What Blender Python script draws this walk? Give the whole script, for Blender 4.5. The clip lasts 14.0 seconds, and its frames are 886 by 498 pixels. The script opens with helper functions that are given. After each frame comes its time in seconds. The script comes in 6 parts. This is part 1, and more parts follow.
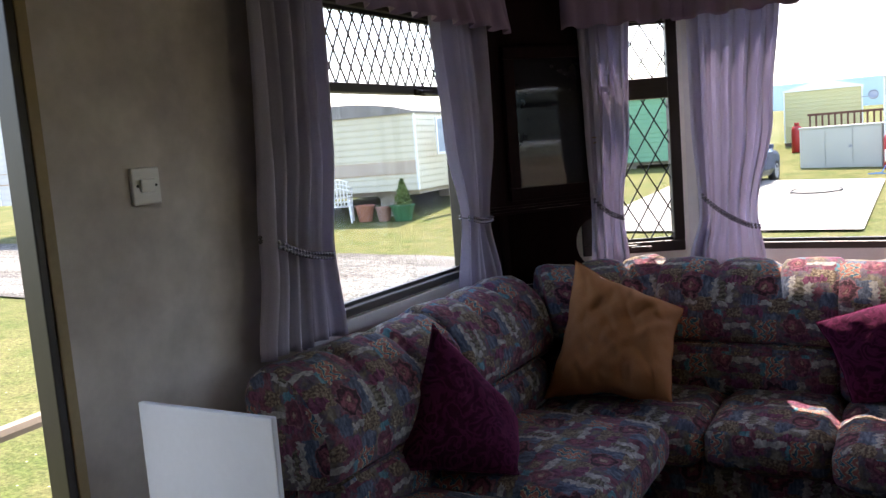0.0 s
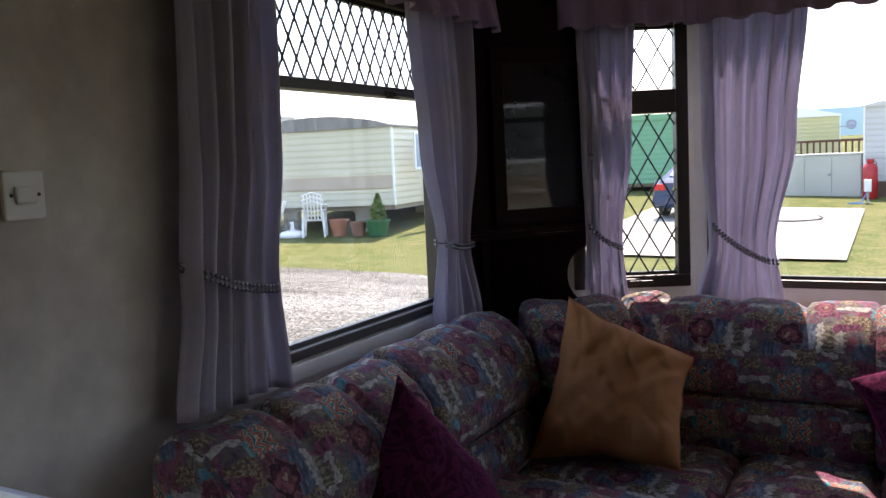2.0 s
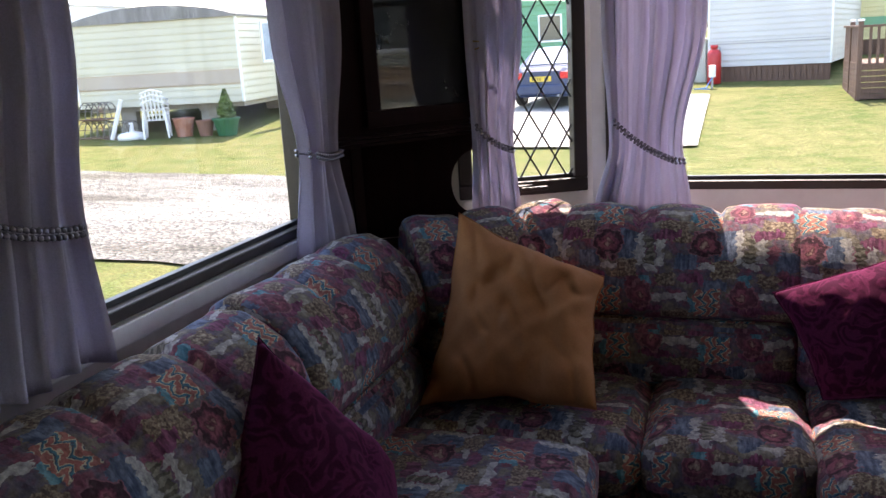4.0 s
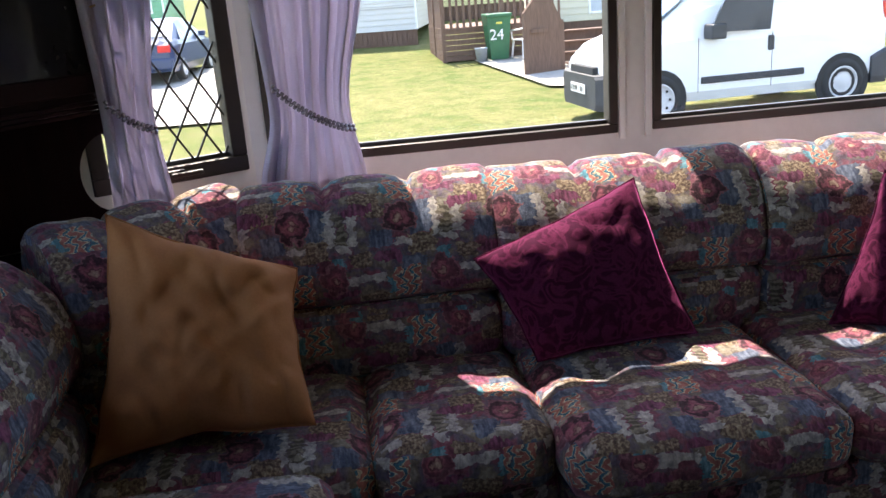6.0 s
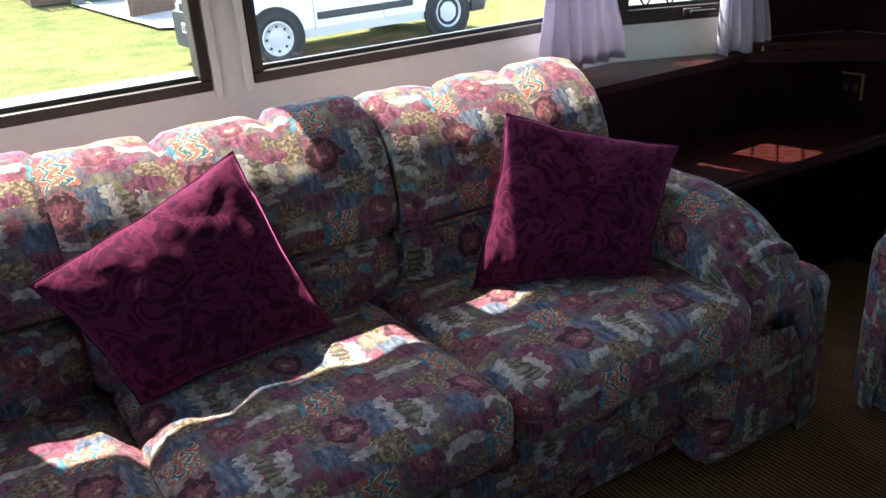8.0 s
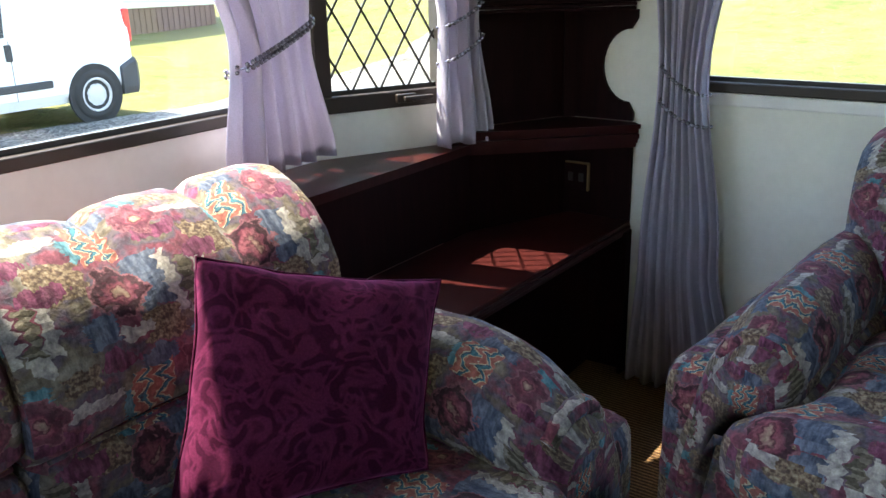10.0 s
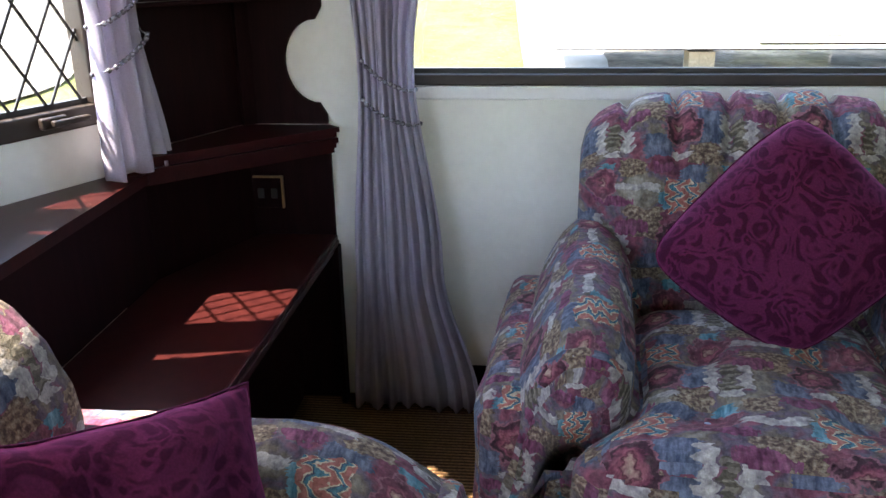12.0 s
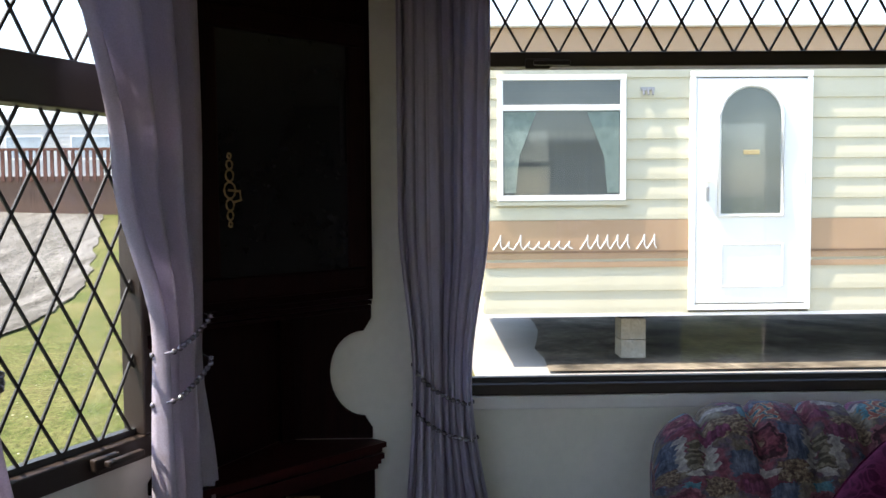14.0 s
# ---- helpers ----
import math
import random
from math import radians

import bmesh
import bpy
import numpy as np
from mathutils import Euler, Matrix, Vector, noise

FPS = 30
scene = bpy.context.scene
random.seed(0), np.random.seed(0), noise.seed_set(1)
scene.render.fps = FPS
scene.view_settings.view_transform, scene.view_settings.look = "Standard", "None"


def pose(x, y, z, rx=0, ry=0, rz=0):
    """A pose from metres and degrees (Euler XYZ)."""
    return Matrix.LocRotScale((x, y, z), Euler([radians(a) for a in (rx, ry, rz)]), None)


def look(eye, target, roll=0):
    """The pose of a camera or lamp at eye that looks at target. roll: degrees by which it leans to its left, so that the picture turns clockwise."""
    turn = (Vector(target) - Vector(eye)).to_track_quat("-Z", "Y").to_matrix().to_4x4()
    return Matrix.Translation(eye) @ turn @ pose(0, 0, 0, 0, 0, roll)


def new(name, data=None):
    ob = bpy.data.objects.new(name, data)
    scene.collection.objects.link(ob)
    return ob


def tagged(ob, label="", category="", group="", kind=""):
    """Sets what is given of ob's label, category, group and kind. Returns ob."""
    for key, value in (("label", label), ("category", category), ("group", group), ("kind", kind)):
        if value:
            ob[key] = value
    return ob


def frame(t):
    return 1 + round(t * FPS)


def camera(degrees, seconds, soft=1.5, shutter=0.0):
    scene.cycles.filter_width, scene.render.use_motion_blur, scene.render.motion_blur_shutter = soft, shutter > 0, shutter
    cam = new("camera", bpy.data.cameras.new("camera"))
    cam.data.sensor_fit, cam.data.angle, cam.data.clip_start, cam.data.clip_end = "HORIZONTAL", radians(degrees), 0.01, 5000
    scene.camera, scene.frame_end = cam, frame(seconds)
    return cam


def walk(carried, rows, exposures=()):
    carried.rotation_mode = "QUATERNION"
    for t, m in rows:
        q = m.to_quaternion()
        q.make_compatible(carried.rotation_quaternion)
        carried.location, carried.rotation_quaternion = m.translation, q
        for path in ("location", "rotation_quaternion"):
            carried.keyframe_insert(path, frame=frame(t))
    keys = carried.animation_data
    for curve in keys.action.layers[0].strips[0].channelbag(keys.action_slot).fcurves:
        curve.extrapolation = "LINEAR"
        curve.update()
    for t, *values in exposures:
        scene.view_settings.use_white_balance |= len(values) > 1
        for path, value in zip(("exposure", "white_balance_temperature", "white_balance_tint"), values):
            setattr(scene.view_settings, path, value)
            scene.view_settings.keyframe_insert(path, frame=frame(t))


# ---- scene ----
cam = camera(55.4, 14.0)
PATH = [
    (0, (1.985, -0.884, 1.359), (0.977, 0.828, 1.125), -4.5),
    (0.5, (1.898, -0.783, 1.377), (0.997, 0.998, 1.26), -3.4),
    (1, (1.831, -0.71, 1.369), (0.994, 1.102, 1.24), -4.0),
    (1.5, (1.787, -0.633, 1.368), (0.913, 1.158, 1.194), -3.1),
    (2, (1.766, -0.486, 1.35), (0.809, 1.259, 1.15), -2.6),
    (2.2, (1.757, -0.451, 1.335), (0.769, 1.264, 1.043), -3.2),
    (4.3, (1.509, -0.027, 1.348), (0.904, 1.822, 0.882), -3.5),
    (4.5, (1.505, 0.011, 1.346), (0.914, 1.866, 0.891), -3.5),
    (5, (1.499, 0.067, 1.336), (0.997, 1.94, 0.847), -3.3),
    (5.5, (1.402, 0.157, 1.33), (1.264, 2.08, 0.8), -4.1),
    (6, (1.335, 0.219, 1.308), (1.554, 2.12, 0.726), -4.4),
    (6.5, (1.355, 0.285, 1.282), (1.762, 2.113, 0.582), -4.3),
    (7, (1.445, 0.408, 1.272), (2.038, 2.171, 0.539), -4.7),
    (7.5, (1.517, 0.484, 1.269), (2.245, 2.171, 0.479), -5.1),
    (8, (1.553, 0.586, 1.274), (2.504, 2.166, 0.501), -4.2),
    (8.2, (1.573, 0.663, 1.273), (2.616, 2.204, 0.54), -4.0),
    (10.3, (1.933, 1.206, 1.207), (3.59, 2.131, 0.576), -2.1),
    (10.5, (1.929, 1.267, 1.21), (3.665, 2.031, 0.576), -2.6),
    (11, (1.916, 1.382, 1.199), (3.76, 1.801, 0.551), -1.3),
    (11.5, (1.982, 1.463, 1.186), (3.843, 1.706, 0.497), -0.3),
    (12, (2.125, 1.586, 1.213), (3.991, 1.78, 0.518), -0.9),
    (12.5, (2.205, 1.626, 1.234), (4.1, 1.731, 0.602), -2.4),
    (13, (2.227, 1.807, 1.26), (4.152, 1.81, 0.718), -3.7),
    (13.5, (2.243, 1.944, 1.306), (4.222, 1.988, 1.02), -1.4),
    (14, (2.231, 1.969, 1.339), (4.227, 1.928, 1.22), -0.5),
]
EXPOSURES = [(0, 2.6, 7100, 18), (0.7, 2.25, 7050, 18), (1.5, 2.15, 7050, 18), (2.2, 2.4, 7050, 18), (5, 2.75, 7200, 19), (6.5, 2.9, 7100, 10), (8, 3.15, 6950, 5), (10.3, 3.45, 7200, 5), (11.5, 3.8, 7250, 11), (12.5, 3.8, 7300, 13), (13.3, 3.05, 7100, 13), (14, 2.12, 7100, 13)]
walk(cam, [(t, look(eye, target, roll)) for t, eye, target, roll in PATH], EXPOSURES)

# ---------- world, sun, exposure ----------
SUN_DIR = Vector((-0.18, 1.0, 1.77)).normalized()
world = bpy.data.worlds.new("world")
scene.world = world
world.use_nodes = True
wn, wl = world.node_tree.nodes, world.node_tree.links
sky = wn.new("ShaderNodeTexSky")
sky.sky_type = "NISHITA"
sky.sun_disc = False
sky.sun_elevation = math.asin(SUN_DIR.z)
sky.sun_rotation = math.atan2(SUN_DIR.x, SUN_DIR.y)
sky.dust_density = 1.0
wl.new(sky.outputs[0], wn["Background"].inputs[0])
wn["Background"].inputs[1].default_value = 0.15
sun = new("sun", bpy.data.lights.new("sun", "SUN"))
sun.data.energy, sun.data.angle, sun.data.color = 2.7, radians(0.53), (1.0, 0.95, 0.87)
sun.matrix_world = look(tuple(SUN_DIR * 30), (0, 0, 0))

# ---------- helpers ----------
def thing(name, loc, label, category, group="", kind=""):
    ob = new(name)
    ob.empty_display_size = 0.1
    ob.location = loc
    return tagged(ob, label, category, group, kind)


def place_of(ob):
    p = Vector((0, 0, 0))
    while ob is not None:
        p += ob.location
        ob = ob.parent
    return p


def part(name, bm, material, parent=None, label="", smooth=False):
    """Links a bmesh, given in world metres, as one mesh object under a thing or a part."""
    if bm.loops.layers.uv.active is None and not isinstance(material, (list, tuple)) and material.name == "floral_upholstery":
        lay_print(bm)
    if parent is not None:
        bmesh.ops.translate(bm, verts=bm.verts, vec=-place_of(parent))
    me = bpy.data.meshes.new(name)
    bm.to_mesh(me)
    bm.free()
    if smooth:
        me.polygons.foreach_set("use_smooth", [True] * len(me.polygons))
    for m in material if isinstance(material, (list, tuple)) else [material]:
        me.materials.append(m)
    ob = new(name, me)
    if parent is not None:
        ob.parent = parent
    if label:
        tagged(ob, label)
    return ob


def box(bm, x0, x1, y0, y1, z0, z1, m=None, bevel=0.0):
    r = bmesh.ops.create_cube(bm, size=1.0)
    vs = r["verts"]
    bmesh.ops.scale(bm, verts=vs, vec=(x1 - x0, y1 - y0, z1 - z0))
    bmesh.ops.translate(bm, verts=vs, vec=((x0 + x1) / 2, (y0 + y1) / 2, (z0 + z1) / 2))
    if bevel:
        es = list({e for v in vs for e in v.link_edges})
        out = bmesh.ops.bevel(bm, geom=es, offset=bevel, segments=2, affect="EDGES", profile=0.5)
        vs = list({v for f in out["faces"] for v in f.verts} | {v for v in vs if v.is_valid})
    if m is not None:
        bmesh.ops.transform(bm, matrix=m, verts=vs)
    return bm


def one_box(*a, **k):
    return box(bmesh.new(), *a, **k)


def tube(bm, pts, radius, sides=8, close=False):
    """A round bar along points; radius may be a list."""
    pts = [Vector(p) for p in pts]
    n = len(pts)
    rad = radius if isinstance(radius, (list, tuple)) else [radius] * n
    rings = []
    for i, p in enumerate(pts):
        d = (pts[(i + 1) % n] - pts[i - 1]) if close else (pts[min(i + 1, n - 1)] - pts[max(i - 1, 0)])
        d.normalize()
        a = d.orthogonal().normalized() if abs(d.z) > 0.99 else d.cross(Vector((0, 0, 1))).normalized()
        b = d.cross(a)
        rings.append([bm.verts.new(p + rad[i] * (math.cos(2 * math.pi * k / sides) * a + math.sin(2 * math.pi * k / sides) * b)) for k in range(sides)])
    for i in range(n if close else n - 1):
        r, s = rings[i], rings[(i + 1) % n]
        for k in range(sides):
            bm.faces.new((r[k], r[(k + 1) % sides], s[(k + 1) % sides], s[k]))
    if not close:
        bm.faces.new(rings[0][::-1])
        bm.faces.new(rings[-1])
    return bm


def lathe(bm, profile, centre, sides=20, m=None, caps=True):
    rings = []
    for r, z in profile:
        rings.append([bm.verts.new((r * math.cos(2 * math.pi * k / sides), r * math.sin(2 * math.pi * k / sides), z)) for k in range(sides)])
    for r, s in zip(rings, rings[1:]):
        for k in range(sides):
            bm.faces.new((r[k], r[(k + 1) % sides], s[(k + 1) % sides], s[k]))
    if caps:
        bm.faces.new(rings[0][::-1])
        bm.faces.new(rings[-1])
    vs = [v for ring in rings for v in ring]
    if m is not None:
        bmesh.ops.transform(bm, matrix=m, verts=vs)
    bmesh.ops.translate(bm, verts=vs, vec=centre)
    return bm


def prism(bm, outline, depth, m=None):
    """An outline in x and z, given depth along y (from 0)."""
    a = [bm.verts.new((x, 0, z)) for x, z in outline]
    b = [bm.verts.new((x, depth, z)) for x, z in outline]
    n = len(a)
    bm.faces.new(a)
    bm.faces.new(b[::-1])
    for i in range(n):
        bm.faces.new((a[i], b[i], b[(i + 1) % n], a[(i + 1) % n]))
    bmesh.ops.recalc_face_normals(bm, faces=bm.faces)
    if m is not None:
        bmesh.ops.transform(bm, matrix=m, verts=a + b)
    return bm


def slab(bm, outline, z0, z1):
    """An outline in x and y, from z0 to z1."""
    a = [bm.verts.new((x, y, z0)) for x, y in outline]
    b = [bm.verts.new((x, y, z1)) for x, y in outline]
    n = len(a)
    bm.faces.new(a)
    bm.faces.new(b)
    for i in range(n):
        bm.faces.new((a[i], a[(i + 1) % n], b[(i + 1) % n], b[i]))
    bmesh.ops.recalc_face_normals(bm, faces=bm.faces)
    return bm


def lay_print(bm, size=(0, 0, 0), shift=0.0):
    """Lay the printed cloth over a block in metres: up its front (-y), on over the top, round its ends."""
    uv = bm.loops.layers.uv.verify()
    for f in bm.faces:
        f.normal_update()
        a = [abs(c) for c in f.normal]
        for lp in f.loops:
            p = lp.vert.co
            if a[0] > a[1] and a[0] > a[2]:
                q = (p.y, p.z)
            elif a[2] > a[1]:
                q = (p.x, size[2] / 2 + p.y + size[1] / 2)
            else:
                q = (p.x, p.z)
            lp[uv].uv = (q[0] + shift * 0.37, q[1] + shift * 0.53)


def soft_box(size, radius, m, cuts=9, puff=0.02, crumple=0.006, tufts=(), seed=0.0):
    """A stuffed block: rounded edges, bulging faces and small uneven dents."""
    bm = bmesh.new()
    bmesh.ops.create_cube(bm, size=2.0)
    bmesh.ops.subdivide_edges(bm, edges=bm.edges, cuts=cuts, use_grid_fill=True)
    h = Vector(size) / 2
    inner = Vector([max(0.001, c - radius) for c in h])
    for v in bm.verts:
        u = v.co.copy()
        p = Vector((u.x * h.x, u.y * h.y, u.z * h.z))
        q = Vector([max(-inner[i], min(inner[i], p[i])) for i in range(3)])
        d = p - q
        n = d.normalized() if d.length > 1e-6 else Vector((0, 0, 0))
        if d.length > 1e-6:
            p = q + n * min(radius, max(abs(d.x), abs(d.y), abs(d.z)))
        b = [(1 - u[i] ** 2) for i in range(3)]
        p.x += puff * u.x * b[1] * b[2]
        p.y += puff * u.y * b[0] * b[2]
        p.z += puff * u.z * b[0] * b[1]
        w = m @ p
        k = noise.noise(w * 9 + Vector((seed, 0, 0))) + 0.5 * noise.noise(w * 23)
        p += (n if n.length > 0 else u.normalized()) * crumple * k
        for tx, ty, tz, r, depth in tufts:
            e = ((p.x - tx) ** 2 + (p.y - ty) ** 2 + (p.z - tz) ** 2) / r ** 2
            if e < 4:
                p -= u.normalized() * depth * math.exp(-e * 1.5)
        v.co = p
    lay_print(bm, size, seed)
    bmesh.ops.transform(bm, matrix=m, verts=bm.verts)
    return bm


# ---------- materials ----------
def material(name):
    m = bpy.data.materials.new(name)
    m.use_nodes = True
    return m, m.node_tree.nodes, m.node_tree.links, m.node_tree.nodes["Principled BSDF"]


def coords(n, l, scale=(1, 1, 1), kind="Object"):
    tc, mp = n.new("ShaderNodeTexCoord"), n.new("ShaderNodeMapping")
    mp.inputs["Scale"].default_value = scale
    l.new(tc.outputs[kind], mp.inputs[0])
    return mp.outputs[0]


def noise_tex(n, l, vec, scale, detail=4.0, rough=0.55):
    t = n.new("ShaderNodeTexNoise")
    t.inputs["Scale"].default_value, t.inputs["Detail"].default_value, t.inputs["Roughness"].default_value = scale, detail, rough
    l.new(vec, t.inputs["Vector"])
    return t


def ramp(n, l, fac, stops, constant=False):
    r = n.new("ShaderNodeValToRGB")
    r.color_ramp.interpolation = "CONSTANT" if constant else "LINEAR"
    while len(r.color_ramp.elements) < len(stops):
        r.color_ramp.elements.new(0.5)
    for e, (p, c) in zip(r.color_ramp.elements, stops):
        e.position, e.color = p, (*c, 1)
    l.new(fac, r.inputs[0])
    return r.outputs[0]


def mix(n, l, fac, a, b, mode="MIX"):
    x = n.new("ShaderNodeMix")
    x.data_type, x.blend_type = "RGBA", mode
    for s, v in ((0, fac), (6, a), (7, b)):
        if isinstance(v, (int, float)):
            x.inputs[s].default_value = v
        elif isinstance(v, tuple):
            x.inputs[s].default_value = (*v, 1)
        else:
            l.new(v, x.inputs[s])
    return x.outputs[2]


def bump(n, l, bsdf, height, strength, distance):
    b = n.new("ShaderNodeBump")
    b.inputs["Strength"].default_value, b.inputs["Distance"].default_value = strength, distance
    l.new(height, b.inputs["Height"])
    l.new(b.outputs[0], bsdf.inputs["Normal"])


def plain(name, c1, c2, scale=6.0, rough=0.6, metal=0.0, grain=60.0, relief=0.001, strength=0.4, spec=0.5, stretch=(1, 1, 1), fine=0.12):
    """Two-scale surface: broad tone c1 to c2, fine grain in tone and relief."""
    m, n, l, b = material(name)
    v = coords(n, l, stretch)
    broad, small = noise_tex(n, l, v, scale), noise_tex(n, l, v, grain, 3)
    col = ramp(n, l, broad.outputs[0], [(0.3, c1), (0.7, c2)])
    g = ramp(n, l, small.outputs[0], [(0.3, (1 - fine,) * 3), (0.7, (1.0,) * 3)])
    l.new(mix(n, l, 1.0, col, g, "MULTIPLY"), b.inputs["Base Color"])
    b.inputs["Roughness"].default_value, b.inputs["Metallic"].default_value = rough, metal
    b.inputs["Specular IOR Level"].default_value = spec
    bump(n, l, b, small.outputs[0], strength, relief)
    return m


def floral_fabric(name, repeat=0.262):
    """Printed weave that repeats every 27 cm: roses, feathered leaves, frayed cream bars, zigzag ladders and ochre stipple."""
    m, n, l, b = material(name)
    uv = n.new("ShaderNodeUVMap").outputs[0]

    def mth(op, a, bb=0.0, c=0.0):
        x = n.new("ShaderNodeMath")
        x.operation = op
        for k, val in enumerate((a, bb, c)):
            if isinstance(val, (int, float)):
                x.inputs[k].default_value = val
            else:
                l.new(val, x.inputs[k])
        return x.outputs[0]

    def grain(scale, detail=3, rough=0.6, stretch=(1, 1, 1)):
        mp = n.new("ShaderNodeMapping")
        mp.inputs["Scale"].default_value = stretch
        l.new(uv, mp.inputs[0])
        return noise_tex(n, l, mp.outputs[0], scale, detail, rough)

    wob = n.new("ShaderNodeSeparateColor")
    l.new(grain(26.0).outputs["Color"], wob.inputs[0])
    sep = n.new("ShaderNodeSeparateXYZ")
    l.new(uv, sep.inputs[0])
    u = mth("MULTIPLY_ADD", wob.outputs[0], 0.17, mth("DIVIDE", sep.outputs[0], repeat))
    v = mth("MULTIPLY_ADD", wob.outputs[1], 0.17, mth("DIVIDE", sep.outputs[1], repeat))
    saw = mth("ADD", u, mth("MULTIPLY", mth("PINGPONG", mth("MULTIPLY", v, 13.0), 0.5), 0.07))
    comb = mth("ADD", u, mth("MULTIPLY", mth("PINGPONG", mth("MULTIPLY", v, 34.0), 0.5), 0.05))

    def near(x, c):
        return mth("PINGPONG", mth("SUBTRACT", x, c), 0.5)

    def patch(x, uc, vc, a, bb):
        return mth("MULTIPLY", mth("LESS_THAN", near(x, uc), a), mth("LESS_THAN", near(v, vc), bb))

    def away(uc, vc, a, bb):
        du, dv = mth("DIVIDE", near(u, uc), a), mth("DIVIDE", near(v, vc), bb)
        return mth("SQRT", mth("ADD", mth("MULTIPLY", du, du), mth("MULTIPLY", dv, dv)))

    def two(tex, lo, hi, c1, c2):
        return ramp(n, l, tex.outputs[0], [(lo, c1), (hi, c2)])

    cream, blue, teal = (0.60, 0.56, 0.51), (0.06, 0.085, 0.15), (0.05, 0.20, 0.27)
    hatch, fleck = grain(90.0, 2, 0.6, (1, 0.25, 1)), grain(125.0, 2, 0.6)
    # ground: plum and brown dye, then broad patches of stipple, slate and rust
    base = ramp(n, l, grain(13.0, 3).outputs[0], [(0.30, (0.12, 0.03, 0.06)), (0.42, (0.27, 0.075, 0.115)), (0.50, (0.13, 0.105, 0.15)), (0.58, (0.20, 0.165, 0.12)), (0.68, (0.34, 0.31, 0.27))])
    stipple = ramp(n, l, fleck.outputs[0], [(0.42, (0.12, 0.075, 0.06)), (0.53, (0.28, 0.20, 0.13)), (0.68, (0.46, 0.38, 0.27))])
    slate = two(hatch, 0.4, 0.6, blue, (0.17, 0.21, 0.30))
    pale = two(grain(60.0), 0.32, 0.66, (0.30, 0.28, 0.30), cream)
    magenta = two(hatch, 0.4, 0.6, (0.12, 0.022, 0.065), (0.28, 0.075, 0.16))
    for shape, cloth in (
            (patch(saw, 0.72, 0.20, 0.15, 0.13), stipple), (patch(saw, 0.20, 0.78, 0.13, 0.09), stipple), (patch(saw, 0.62, 0.66, 0.10, 0.07), stipple),
            (patch(comb, 0.22, 0.06, 0.10, 0.18), slate), (patch(comb, 0.10, 0.62, 0.12, 0.06), slate), (patch(comb, 0.82, 0.86, 0.10, 0.09), slate),
            (patch(comb, 0.90, 0.40, 0.05, 0.08), two(hatch, 0.4, 0.6, teal, (0.16, 0.36, 0.44))), (patch(comb, 0.40, 0.66, 0.06, 0.05), two(hatch, 0.4, 0.6, teal, (0.16, 0.36, 0.44))),
            (patch(saw, 0.35, 0.02, 0.040, 0.20), pale), (patch(saw, 0.56, 0.96, 0.042, 0.14), pale), (patch(comb, 0.66, 0.49, 0.19, 0.035), pale),
            (patch(saw, 0.46, 0.82, 0.055, 0.06), pale), (patch(comb, 0.02, 0.80, 0.09, 0.03), pale),
            (patch(saw, 0.455, 0.98, 0.045, 0.15), ramp(n, l, mth("FRACT", mth("MULTIPLY", v, 16.0)), [(0.0, (0.10, 0.085, 0.06)), (0.55, (0.25, 0.22, 0.17))], True)),
            (mth("LESS_THAN", away(0.60, 0.15, 0.16, 0.075), mth("MULTIPLY_ADD", hatch.outputs[0], 1.2, 0.3)), magenta),
            (mth("LESS_THAN", away(0.42, 0.36, 0.20, 0.05), mth("MULTIPLY_ADD", hatch.outputs[0], 1.2, 0.3)), magenta),
            (mth("LESS_THAN", away(0.85, 0.68, 0.13, 0.06), mth("MULTIPLY_ADD", hatch.outputs[0], 1.2, 0.3)), magenta)):
        base = mix(n, l, shape, base, cloth)
    # ladder of rust lozenges edged in cream and teal
    zig = mth("ADD", mth("MULTIPLY", u, 9.0), mth("MULTIPLY", mth("PINGPONG", mth("MULTIPLY", v, 9.0), 0.5), 1.3))
    rungs = ramp(n, l, mth("FRACT", zig), [(0.0, teal), (0.20, (0.62, 0.53, 0.38)), (0.32, (0.44, 0.15, 0.12)), (0.78, (0.62, 0.53, 0.38)), (0.90, blue)], True)
    base = mix(n, l, patch(u, 0.02, 0.42, 0.13, 0.15), base, rungs)
    # roses: a dark halo, folded petals and a pale eye
    petal = grain(42.0, 3)
    for uc, vc, r, dark in ((0.0, 0.05, 0.165, 1), (0.36, 0.50, 0.13, 0)):
        d = mth("ADD", away(uc, vc, r, r * 1.05), mth("MULTIPLY_ADD", petal.outputs[0], 1.15, -0.57))
        rim = (0.06, 0.016, 0.03) if dark else (0.16, 0.045, 0.075)
        rose = ramp(n, l, d, [(0.0, (0.52, 0.38, 0.28)), (0.16, (0.40, 0.22, 0.19)), (0.26, (0.12, 0.025, 0.045)), (0.36, (0.36, 0.105, 0.14)), (0.54, (0.21, 0.045, 0.085)), (0.66, rim), (0.84, rim), (0.92, (0.32, 0.125, 0.16))])
        base = mix(n, l, mth("LESS_THAN", d, 1.0), base, rose)
    dye = ramp(n, l, grain(34.0, 4, 0.7).outputs[0], [(0.3, (0.05, 0.045, 0.055)), (0.5, (0.17, 0.15, 0.15)), (0.7, (0.50, 0.47, 0.42))])
    base = mix(n, l, 0.12, base, dye)
    base = mix(n, l, 1.0, base, ramp(n, l, grain(55.0, 4, 0.75, (1, 0.5, 1)).outputs[0], [(0.32, (0.50, 0.50, 0.52)), (0.55, (1.0, 1.0, 1.0)), (0.72, (1.30, 1.26, 1.22))]), "MULTIPLY")
